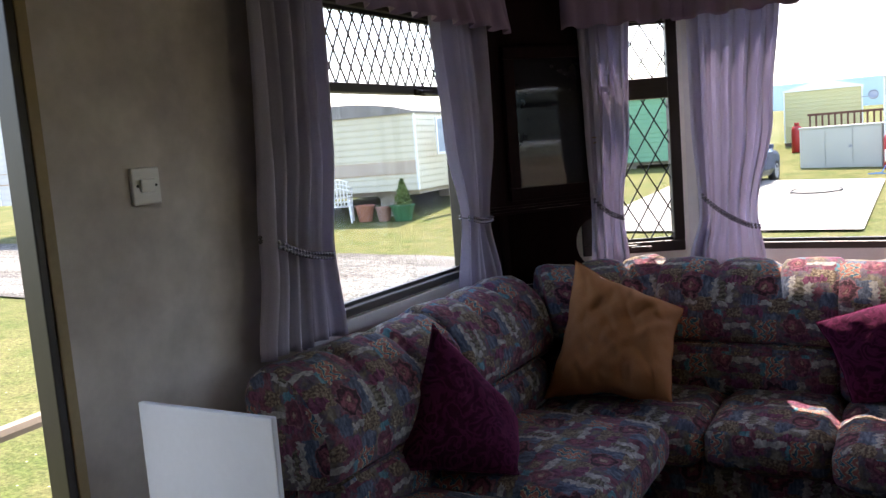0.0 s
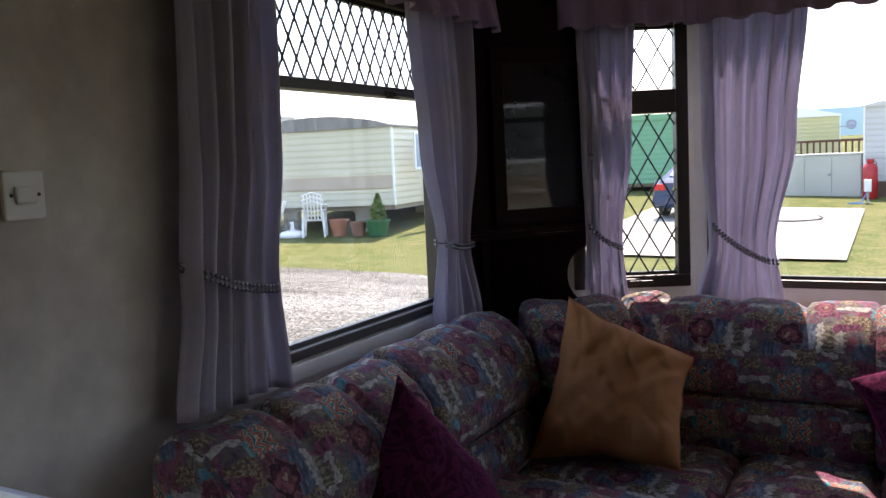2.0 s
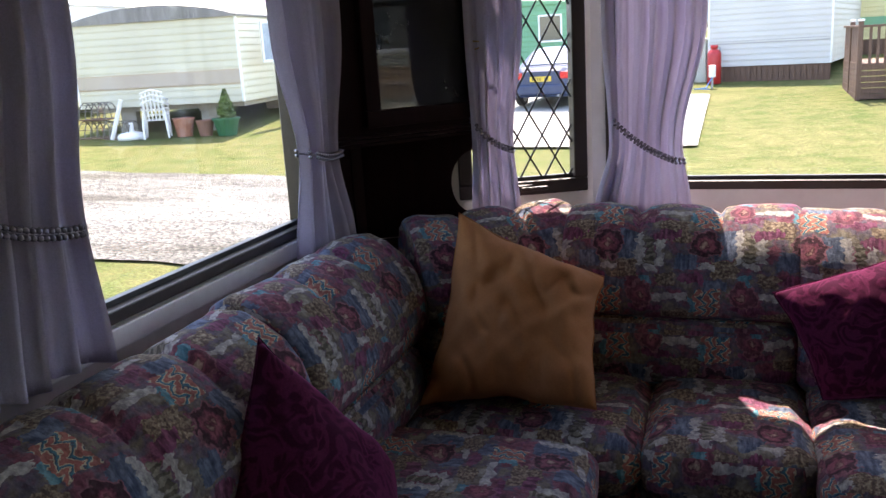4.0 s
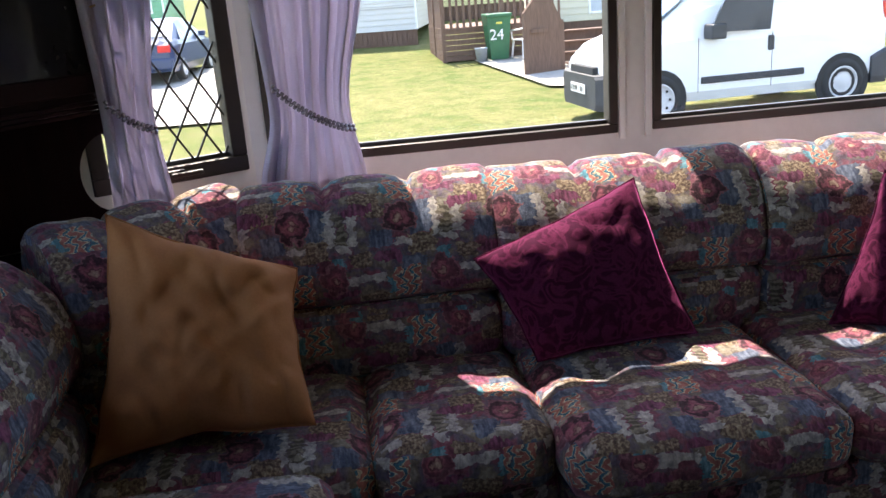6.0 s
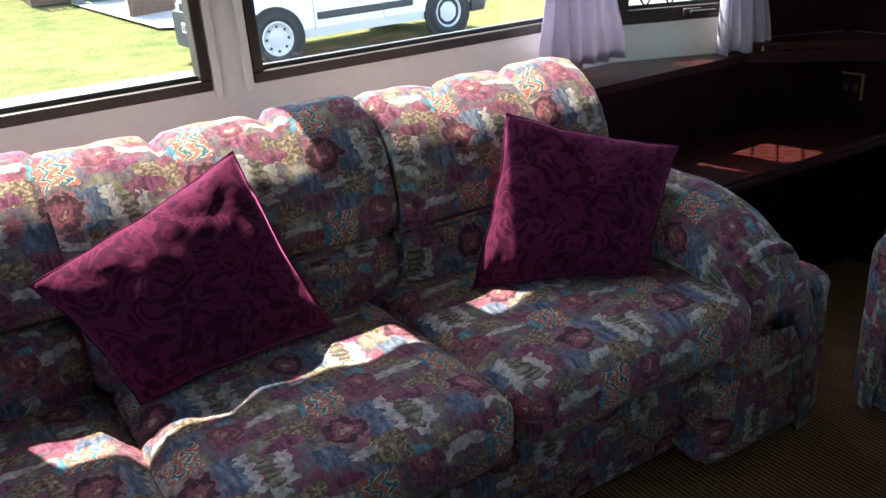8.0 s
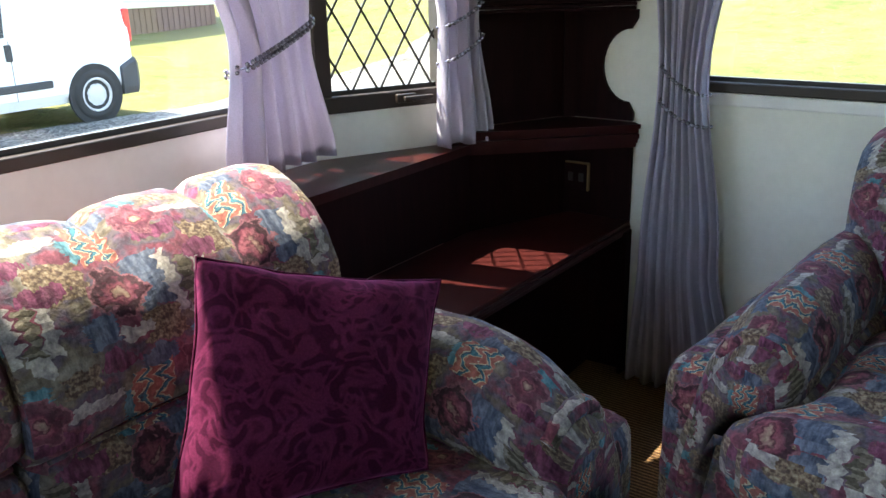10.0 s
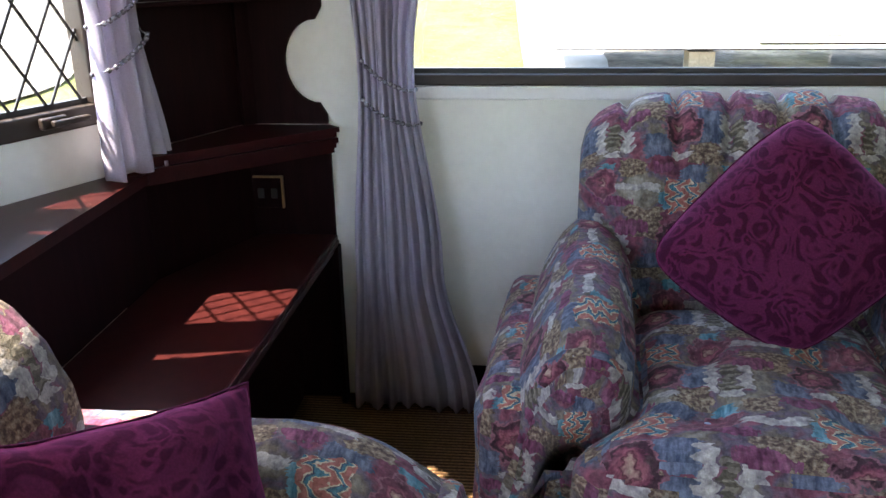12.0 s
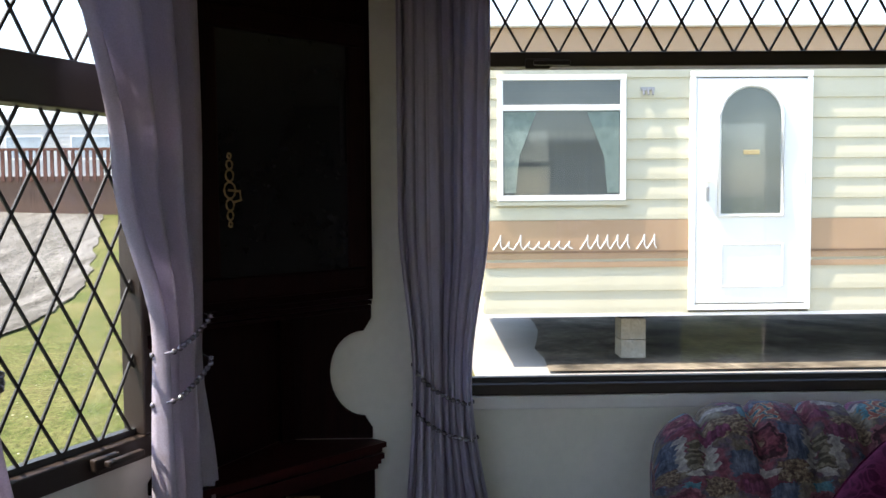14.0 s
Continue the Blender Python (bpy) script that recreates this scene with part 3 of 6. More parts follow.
def seat_cushion(parent, x, y, z, lx, ly_, rz, seed, thick=0.16):
    m = T(x, y, z - thick / 2, rz)
    tufts = [(-lx / 4, 0, thick / 2, 0.06, 0.02), (lx / 4, 0, thick / 2, 0.06, 0.02)]
    return part("seat_cushion", soft_box((lx, ly_, thick), 0.06, m, 15, 0.012, 0.008, tufts, seed), FLORAL, parent, smooth=True)


ARM_SHELL = [(-0.10, -0.105), (-0.15, -0.075), (-0.172, -0.02), (-0.165, 0.045), (-0.125, 0.095), (-0.06, 0.12), (-0.005, 0.116), (0.055, 0.075), (0.105, 0.01), (0.15, -0.075), (0.188, -0.165), (0.212, -0.25), (0.222, -0.34), (0.20, -0.44), (0.15, -0.45), (0.14, -0.32), (0.12, -0.17), (0.06, -0.115)]


def scroll_arm(parent, m, length, height, wide=1.0, flip=1, seed=5.1, fall=0.06):
    """A rolled arm: cloth wraps from the inner lip over the top and down the outer side; local -y is its front.
    m stands on the floor under the roll; flip turns the arm for the other side."""
    rm_ = m @ Matrix.Translation((0, 0, height - 0.122)) @ Matrix.Rotation(radians(-90), 4, "Z")
    prof = [(x * wide * flip, z * (height - 0.13) / 0.45 if z < -0.12 else z) for x, z in ARM_SHELL]
    bm = rolled_pad(rm_, length, prof, seed, (), 0.008, 60, 0.14, 0.34, 0.8)
    # the top of the arm falls away towards its front
    inv = m.inverted()
    for v in bm.verts:
        p = inv @ v.co
        k = max(0.0, 1 - (p.y + length / 2) / 0.26)
        v.co = m @ Vector((p.x, p.y, p.z * (1 - fall * k * k / height)))
    arm = part("arm", bm, FLORAL, parent, smooth=True)
    # padded front panel under the roll
    part("front_panel", soft_box((0.43 * wide, length - 0.03, height - 0.10 - fall), 0.05, m @ Matrix.Translation((0.012 * flip * wide, 0.0, (height - 0.10 - fall) / 2)), 9, 0.012, 0.006, (), seed + 1), FLORAL, arm, smooth=True)
    part("lip_pad", soft_box((0.20 * wide, 0.10, 0.20), 0.045, m @ Matrix.Translation((-0.055 * flip * wide, 0.058 - length / 2, height - 0.215 - fall)), 7, 0.01, 0.005, (), seed + 2), FLORAL, arm, smooth=True)
    # spiral fold and gathers on the front of the roll
    bm = bmesh.new()
    fx = length / 2 - 0.02
    turns = [(0.006 + 0.088 * k / 22, 0.40 * k) for k in range(23)]
    tube(bm, [rm_ @ Vector((fx - 0.02 * (k / 22) ** 2, flip * wide * (-0.03 + 1.15 * r * math.cos(a)), 0.012 - 0.7 * fall + r * math.sin(a))) for k, (r, a) in enumerate(turns)], [0.006 + 0.016 * min(1, k / 9) for k in range(23)], 8)
    part("scroll_fold", bm, FLORAL, arm, smooth=True)
    return arm


sofa = thing("corner_sofa", (1.6, 2.0, FLOOR), "floral corner sofa in plum, blue and cream under the windows", "sofa")
# bases
bm = bmesh.new()
slab(bm, [(1.73, 1.71), (3.0, 1.71), (3.0, 2.50), (1.73, 2.50)], 0.14, 0.285)
slab(bm, [(1.10, 1.80), (1.729, 1.80), (1.729, 2.50), (1.10, 2.50)], 0.14, 0.30)
slab(bm, [(0.48, 0.62), (1.16, 0.62), (1.16, 1.66), (1.10, 1.801), (1.099, 2.20), (0.48, 2.20)], FLOOR + 0.02, 0.30)
part("base", bm, FLORAL, sofa)
part("plinth", one_box(1.18, 3.05, 1.78, 2.48, FLOOR + 0.005, 0.138, None, 0.03), FLORAL, sofa)
# back rest panels behind the cushions
bm = bmesh.new()
box(bm, 1.02, 3.05, 2.40, 2.52, 0.25, 0.70, None, 0.02)
box(bm, 0.42, 0.52, 0.64, 2.05, 0.25, 0.70, None, 0.02)
part("back_frame", bm, FLORAL, sofa)
# lumbar strips under the back cushions
for x0, x1 in ((1.08, 1.70), (1.70, 2.40), (2.40, 3.0)):
    part("lumbar_pad", soft_box((x1 - x0 - 0.01, 0.18, 0.19), 0.05, T((x0 + x1) / 2, 2.25, 0.478), 9, 0.015, 0.006, (), x0), FLORAL, sofa, smooth=True)
for y0, y1 in ((0.66, 1.3), (1.3, 1.95)):
    part("lumbar_pad", soft_box((0.18, y1 - y0 - 0.01, 0.19), 0.05, T(0.66, (y0 + y1) / 2, 0.478), 9, 0.015, 0.006, (), y0), FLORAL, sofa, smooth=True)
part("lumbar_pad", soft_box((0.50, 0.16, 0.19), 0.05, T(0.90, 2.20, 0.478, 38), 9, 0.015, 0.006, (), 2.2), FLORAL, sofa, smooth=True)
# back cushions along the end wall
back_cushion(sofa, 1.39, 2.33, 0.69, 0.64, 0, 1.0)
back_cushion(sofa, 2.05, 2.31, 0.685, 0.70, 0, 2.0)
back_cushion(sofa, 2.71, 2.29, 0.68, 0.62, 0, 3.0)
# corner and left wall
back_cushion(sofa, 0.87, 2.23, 0.70, 0.52, 38, 4.0)
back_cushion(sofa, 0.60, 1.66, 0.69, 0.66, 90, 5.0)
back_cushion(sofa, 0.60, 0.98, 0.68, 0.70, 90, 6.0)
# seats
seat_cushion(sofa, 1.53, 1.985, 0.430, 0.39, 0.50, 0, 11.0)
seat_cushion(sofa, 2.025, 1.93, 0.438, 0.60, 0.62, 0, 12.0, 0.15)
seat_cushion(sofa, 2.65, 1.93, 0.438, 0.65, 0.62, 0, 13.0, 0.15)
seat_cushion(sofa, 1.03, 1.985, 0.425, 0.61, 0.50, 0, 14.0)
seat_cushion(sofa, 0.92, 1.37, 0.452, 0.68, 0.66, 90, 15.0)
seat_cushion(sofa, 0.92, 0.82, 0.448, 0.40, 0.66, 90, 16.0)
scroll_arm(sofa, T(3.09, 1.965, FLOOR), 0.63, 0.655, fall=0.13)

# ---------- armchair ----------
chair = thing("armchair", (3.75, 1.12, FLOOR), "floral armchair with rolled arms and buttoned seat", "armchair")
CH = T(3.74, 1.12, FLOOR, -95)   # local -y faces the room (to -x)
part("base", soft_box((0.72, 0.66, 0.24), 0.05, CH @ T(0, -0.06, 0.19), 9, 0.01, 0.006, (), 20.0), FLORAL, chair, smooth=True)
part("plinth", soft_box((0.78, 0.60, 0.10), 0.04, CH @ T(0, -0.03, 0.055), 7, 0.005, 0.004, (), 26.0), FLORAL, chair, smooth=True)
TUFTS = ((-0.125, -0.165), (0.115, -0.165), (-0.125, 0.05), (0.115, 0.05))
bm = soft_box((0.50, 0.66, 0.20), 0.08, CH @ T(0, -0.20, 0.39), 21, 0.03, 0.008, [(x, y, 0.1, 0.055, 0.045) for x, y in TUFTS], 21.0)
inv = (CH @ T(0, -0.20, 0.39)).inverted()
for v in bm.verts:
    p = inv @ v.co
    # the front of the cushion spreads out before the arms
    k = 1 + 0.32 / (1 + math.exp((p.y + 0.19) / 0.022))
    v.co = CH @ T(0, -0.20, 0.39) @ Vector((p.x * k, p.y, p.z))
part("seat_cushion", bm, FLORAL, chair, smooth=True)
BUTTON = plain("blue_button", (0.2, 0.28, 0.4), (0.3, 0.36, 0.46), 20, 0.7)
for x, y in TUFTS[:2]:
    bm = bmesh.new()
    lathe(bm, [(0.002, -0.004), (0.012, -0.003), (0.012, 0.003), (0.002, 0.006)], CH @ Vector((x, y - 0.20, 0.475)), 12)
    part("button", bm, BUTTON, chair, "pale blue covered button")
CHAIR_BACK = [(-0.10, -0.20), (-0.15, -0.16), (-0.165, -0.06), (-0.16, 0.05), (-0.14, 0.13), (-0.095, 0.19), (-0.03, 0.22), (0.03, 0.22), (0.08, 0.195), (0.12, 0.13), (0.125, 0.02), (0.10, -0.20)]
back = part("backrest", rolled_pad(CH @ T(0, 0.33, 0.70, 0, -8), 0.74, CHAIR_BACK, 22.0, (-0.27, -0.16, -0.05, 0.06, 0.17, 0.28), 0.008, 80, 0.20, 0.75, 0.85), FLORAL, chair, smooth=True)
part("lumbar_pad", soft_box((0.56, 0.2, 0.26), 0.07, CH @ T(0, 0.27, 0.49, 0, -8), 11, 0.02, 0.008, (), 24.0), FLORAL, chair, smooth=True)
part("back_panel", soft_box((0.62, 0.14, 0.60), 0.05, CH @ T(0, 0.40, 0.36, 0, -5), 9, 0.01, 0.006, (), 23.0), FLORAL, chair, smooth=True)
for k in (-1, 1):
    scroll_arm(chair, CH @ T(k * 0.365, -0.03, 0.0), 0.70, 0.64, 0.72, k, 5.1 + k)

# ---------- scatter cushions ----------
def cushion(name, corners, thick, mat, label, seed, wrinkle=0.006, ears=0.05, n=30, blunt=0.0):
    """A stuffed cushion spanned by its four corners: top left, top right, bottom right, bottom left, as its front shows them."""
    tl, tr, br, bl = [Vector(c) for c in corners]
    face = ((tr - bl).cross(tl - br)).normalized()
    low = min((tl, tr, br, bl), key=lambda c: c.z)
    ob = thing(name, tuple(low), label, "cushion", "scatter cushions")
    def at(u, v):
        k = 1 - blunt * (u * v) ** 4 + 2.2 * wrinkle * noise.noise(Vector((u * 2.6 + seed, v * 2.6, 3.0)))
        a, b = (u * k * (1 - ears * (1 - v * v)) + 1) / 2, (v * k * (1 - ears * (1 - u * u)) + 1) / 2
        return (bl * (1 - a) + br * a) * (1 - b) + (tl * (1 - a) + tr * a) * b
    bm = bmesh.new()
    first = None
    for side in (1, -1):
        grid = []
        for j in range(n + 1):
            row = []
            for i in range(n + 1):
                u, v = 2 * i / n - 1, 2 * j / n - 1
                if side < 0 and (i in (0, n) or j in (0, n)):
                    row.append(first[j][i])
                    continue
                t = (max(0, 1 - abs(u) ** 3.2) * max(0, 1 - abs(v) ** 3.2)) ** 0.6
                # long soft creases that run from the corners towards the middle
                k = noise.noise(Vector((u * 1.6 + seed, v * 1.6, side))) + 0.6 * noise.noise(Vector(((u + v) * 2.6 + seed, (v - u) * 0.9, side + 4))) + 0.45 * noise.noise(Vector(((u - v) * 3.6 + seed, (u + v) * 1.1, side + 7))) - 0.5 * max(0, 0.25 - abs(noise.noise(Vector(((u + 0.4 * v) * 2.4 + seed, (v - u) * 1.2, side + 9))))) * 4 * (0.4 + abs(v))
                row.append(bm.verts.new(at(u, v) + face * (side * (thick / 2 * t) + wrinkle * k * (0.25 + t))))
            grid.append(row)
        first = first or grid
        for j in range(n):
            for i in range(n):
                q = (grid[j][i], grid[j][i + 1], grid[j + 1][i + 1], grid[j + 1][i])
                bm.faces.new(q if side > 0 else q[::-1])
    bmesh.ops.recalc_face_normals(bm, faces=bm.faces)
    part("cover", bm, mat, ob, smooth=True)
    bm = bmesh.new()
    edge = [(2 * i / 12 - 1, -1) for i in range(12)] + [(1, 2 * i / 12 - 1) for i in range(12)] + [(1 - 2 * i / 12, 1) for i in range(12)] + [(-1, 1 - 2 * i / 12) for i in range(12)]
    tube(bm, [at(u, v) for u, v in edge], 0.0022, 6, True)
    part("piping", bm, mat, ob, smooth=True)
    return ob


cushion("scatter_cushion", ((0.833, 2.03, 0.915), (1.215, 2.07, 0.735), (1.225, 1.82, 0.47), (0.775, 1.81, 0.45)), 0.23, ORANGE, "crumpled ochre suede cushion propped in the sofa corner", 1.0, 0.026, 0.10, 64)
cushion("scatter_cushion", ((1.632, 2.16, 0.68), (2.05, 2.19, 0.835), (2.16, 2.05, 0.46), (1.75, 2.03, 0.448)), 0.14, PURPLE, "purple embossed velvet cushion leaning on the sofa back", 2.0, 0.010, 0.06, 40)
cushion("scatter_cushion", ((2.68, 2.13, 0.80), (3.03, 1.93, 0.69), (2.84, 1.83, 0.452), (2.49, 2.03, 0.448)), 0.12, PURPLE, "purple embossed velvet cushion beside the sofa arm", 3.0, 0.012, 0.07, 40)
cushion("scatter_cushion", ((0.74, 1.14, 0.865), (0.87, 1.38, 0.51), (1.0, 1.10, 0.465), (0.74, 0.90, 0.52)), 0.15, PURPLE, "dark purple velvet cushion against the window-side back cushions", 4.0)
cushion("scatter_cushion", ((3.70, 1.36, 0.62), (3.86, 1.05, 0.885), (3.72, 0.80, 0.64), (3.60, 1.08, 0.45)), 0.17, PURPLE, "purple velvet cushion standing on a corner in the armchair", 5.0, 0.007, -0.03, 34, 0.10)

# ---------- curtains ----------
bm = bmesh.new()
bmesh.ops.create_icosphere(bm, subdivisions=1, radius=0.0066)
BEAD_MESH = bpy.data.meshes.new("bead")
bm.to_mesh(BEAD_MESH)
bm.free()
BEAD_MESH.polygons.foreach_set("use_smooth", [True] * len(BEAD_MESH.polygons))
BEAD_MESH.materials.append(BEAD)


def curtain(loc_line, z0, z1, spans, label, pleats=7, depth=0.035, tie=None, double=False, name="curtain"):
    """loc_line: wall frame and distance into the room. spans: rows (z, from, to) along the wall, top to bottom."""
    (p0, p1), inset = loc_line
    m, _ = run(p0, p1)
    zs = sorted(spans, reverse=True)
    def span(z):
        for (za, a0, a1), (zb, b0, b1) in zip(zs, zs[1:]):
            if za >= z >= zb:
                k = (za - z) / (za - zb)
                k = k * k * (3 - 2 * k)
                return a0 + (b0 - a0) * k, a1 + (b1 - a1) * k
        return zs[-1][1:] if z < zs[-1][0] else zs[0][1:]
    rows, cols = 40, pleats * 12
    seed = (p0[0] + zs[0][1]) * 7.3
    full = max(b - a for _, a, b in zs)
    bm = bmesh.new()
    grid = []
    for j in range(rows + 1):
        z = z1 + (z0 - z1) * j / rows
        a, b = span(z)
        amp = depth * (0.55 + 0.45 * (b - a) / full)
        row = []
        for i in range(cols + 1):
            u = i / cols
            ph = 2 * math.pi * pleats * (u + 0.05 * noise.noise(Vector((u * 5, z * 0.8, seed))))
            wv = math.sin(ph)
            y = -inset - amp * (wv - 0.25 * math.sin(2 * ph + 0.8) + 0.22 * math.sin(3 * ph + 4 * u)) * (0.7 + 0.7 * noise.noise(Vector((u * 4 + seed, z * 0.9, 1)))) - 0.012 * noise.noise(Vector((u * 3, z * 2.2, seed)))
            zz = z + (0.012 * noise.noise(Vector((u * 5, seed, 3))) if j == rows else 0)
            row.append(bm.verts.new(m @ Vector((a + (b - a) * u, y, zz))))
        grid.append(row)
    for j in range(rows):
        for i in range(cols):
            bm.faces.new((grid[j][i], grid[j][i + 1], grid[j + 1][i + 1], grid[j + 1][i]))
    base = m @ Vector(((zs[-1][1] + zs[-1][2]) / 2, -inset, z0))
    ob = thing(name, tuple(base), label, "curtain", "lilac curtains")
    cl = part("drape", bm, LILAC, ob, smooth=True)
    sol = cl.modifiers.new("thickness", "SOLIDIFY")
    sol.thickness = 0.002
    if tie:
        tz0, tz1 = tie
        strands = [(tz0, tz1)] + ([(tz0 - 0.095, tz1 - 0.085)] if double else [])
        for sa, sb in strands:
            n = max(10, round(math.hypot(span(sa)[1] - span(sa)[0], sb - sa) / 0.0125))
            rows_off = (-0.006, 0.006) if not double else (0,)
            spots = []
            for row_off in rows_off:
                line = []
                for i in range(n):
                    u = i / (n - 1)
                    z = sa + (sb - sa) * (u ** 0.75) - 0.012 * math.sin(math.pi * u) + row_off
                    a, b = span(z)
                    y = -inset - (depth + 0.012) * min(1, 3.2 * math.sin(math.pi * u)) + 0.01
                    line.append(m @ Vector((a + (b - a) * u, y, z)))
                spots.append(line)
            bm = bmesh.new()
            tube(bm, [sum((row[i] for row in spots), Vector()) / len(spots) for i in range(n)], 0.002, 5)
            tb = part("beaded_tieback", bm, BEAD, ob, "string of grey metallic beads")
            at = place_of(tb)
            for line in spots:
                for p in line:
                    bead = new("bead", BEAD_MESH)
                    bead.parent = tb
                    bead.location = p - at
    return ob


curtain((LW, 0.075), 0.84, 1.88, [(1.88, ly(0.80), ly(1.12)), (1.40, ly(0.80), ly(1.10)), (1.10, ly(0.78), ly(1.06)), (0.84, ly(0.74), ly(1.08))], "lilac pleated curtain tied back beside the side window", 6, tie=(1.16, 1.08))
curtain((LW, 0.075), 0.82, 1.88, [(1.88, ly(1.74), ly(2.11)), (1.40, ly(1.79), ly(2.12)), (1.09, ly(1.87), ly(2.07)), (0.82, ly(1.82), ly(2.16))], "lilac pleated curtain tied back with beads at the corner", 5, tie=(1.10, 1.08))
curtain((CLW, 0.07), 0.78, 1.88, [(1.88, CLL - 0.43, CLL - 0.22), (1.40, CLL - 0.42, CLL - 0.24), (1.05, CLL - 0.41, CLL - 0.28), (0.78, CLL - 0.42, CLL - 0.26)], "lilac curtain at the narrow leaded window", 4, tie=(1.12, 1.02))
curtain((FW, 0.085), 0.80, 1.88, [(1.88, 0.05, 0.40), (1.40, 0.05, 0.36), (1.02, 0.07, 0.29), (0.80, 0.02, 0.32)], "lilac pleated curtain swept aside with a beaded cord", 6, tie=(1.12, 0.96))
curtain((FW, 0.085), 0.76, 1.88, [(1.88, 1.86, 2.39), (1.40, 1.97, 2.38), (1.04, 2.10, 2.36), (0.76, 2.06, 2.42)], "lilac pleated curtain swept aside with a beaded cord", 6, tie=(0.99, 1.10))
curtain((CRW, 0.07), 0.73, 1.88, [(1.88, 0.15, 0.48), (1.40, 0.25, 0.48), (1.07, 0.345, 0.47), (0.73, 0.335, 0.52)], "short lilac curtain tied twice with beads", 4, tie=(1.05, 1.12), double=True)
curtain((RW, 0.08), -0.03, 1.88, [(1.88, ry(2.03), ry(1.815)), (1.30, ry(2.03), ry(1.82)), (0.92, ry(2.00), ry(1.865)), (0.40, ry(2.03), ry(1.80)), (-0.03, ry(2.05), ry(1.70))], "long lilac curtain tied with two strings of beads", 8, 0.024, tie=(0.95, 0.86), double=True)


def pelmet(line, a0, a1, inset, label, z0=1.79, z1=2.03, gathers=14):
    m, _ = run(*line)
    bm = bmesh.new()
    cols, rows = gathers * 14, 14
    grid = []
    for j in range(rows + 1):
        v = j / rows
        row = []
        for i in range(cols + 1):
            u = i / cols
            wavy = math.sin(2 * math.pi * gathers * u + 1.2 * noise.noise(Vector((u * 9, a0, 2))))
            # stitched pleats: drawn in along the header line, falling in deep folds below it
            wavy = math.tanh(2.4 * wavy)
            frill = math.sin(2 * math.pi * gathers * 2.5 * u) * max(0, 0.3 - v) / 0.3
            drawn = 0.010 * max(0, 1 - abs(v - 0.3) / 0.1)
            y = -inset - 0.014 - (0.006 + 0.048 * max(0, v - 0.25)) * (1 + wavy) * 0.5 - 0.018 * v - 0.006 * frill + drawn
            z = z1 + (z0 - z1) * v + 0.004 * wavy * v
            row.append(bm.verts.new(m @ Vector((a0 + (a1 - a0) * u, y, z))))
        grid.append(row)
    for j in range(rows):
        for i in range(cols):
            bm.faces.new((grid[j][i], grid[j][i + 1], grid[j + 1][i + 1], grid[j + 1][i]))
    ob = thing("pelmet", tuple(m @ Vector(((a0 + a1) / 2, -inset, z0))), label, "pelmet", "gathered pelmets")
    cl = part("valance", bm, MAUVE, ob, smooth=True)
    sol = cl.modifiers.new("thickness", "SOLIDIFY")
    sol.thickness = 0.003
    part("track_board", one_box(a0, a1, -inset, -0.005, z1 - 0.09, z1 - 0.03, m, 0.004), WALLPAPER, ob)
    return ob


pelmet(LW, ly(0.76), ly(2.20), 0.12, "gathered mauve pelmet over the side window", gathers=11)
pelmet(FW, -0.02, 2.46, 0.13, "gathered mauve pelmet across the end windows", gathers=20)
pelmet(CLW, CLL - 0.50, CLL - 0.02, 0.13, "gathered mauve pelmet over the narrow window", gathers=4)
pelmet(CRW, 0.02, 0.52, 0.13, "gathered mauve pelmet over the narrow window", gathers=4)
pelmet(RW, ry(2.05), ry(0.05), 0.12, "gathered mauve pelmet over the wide side window", gathers=15)

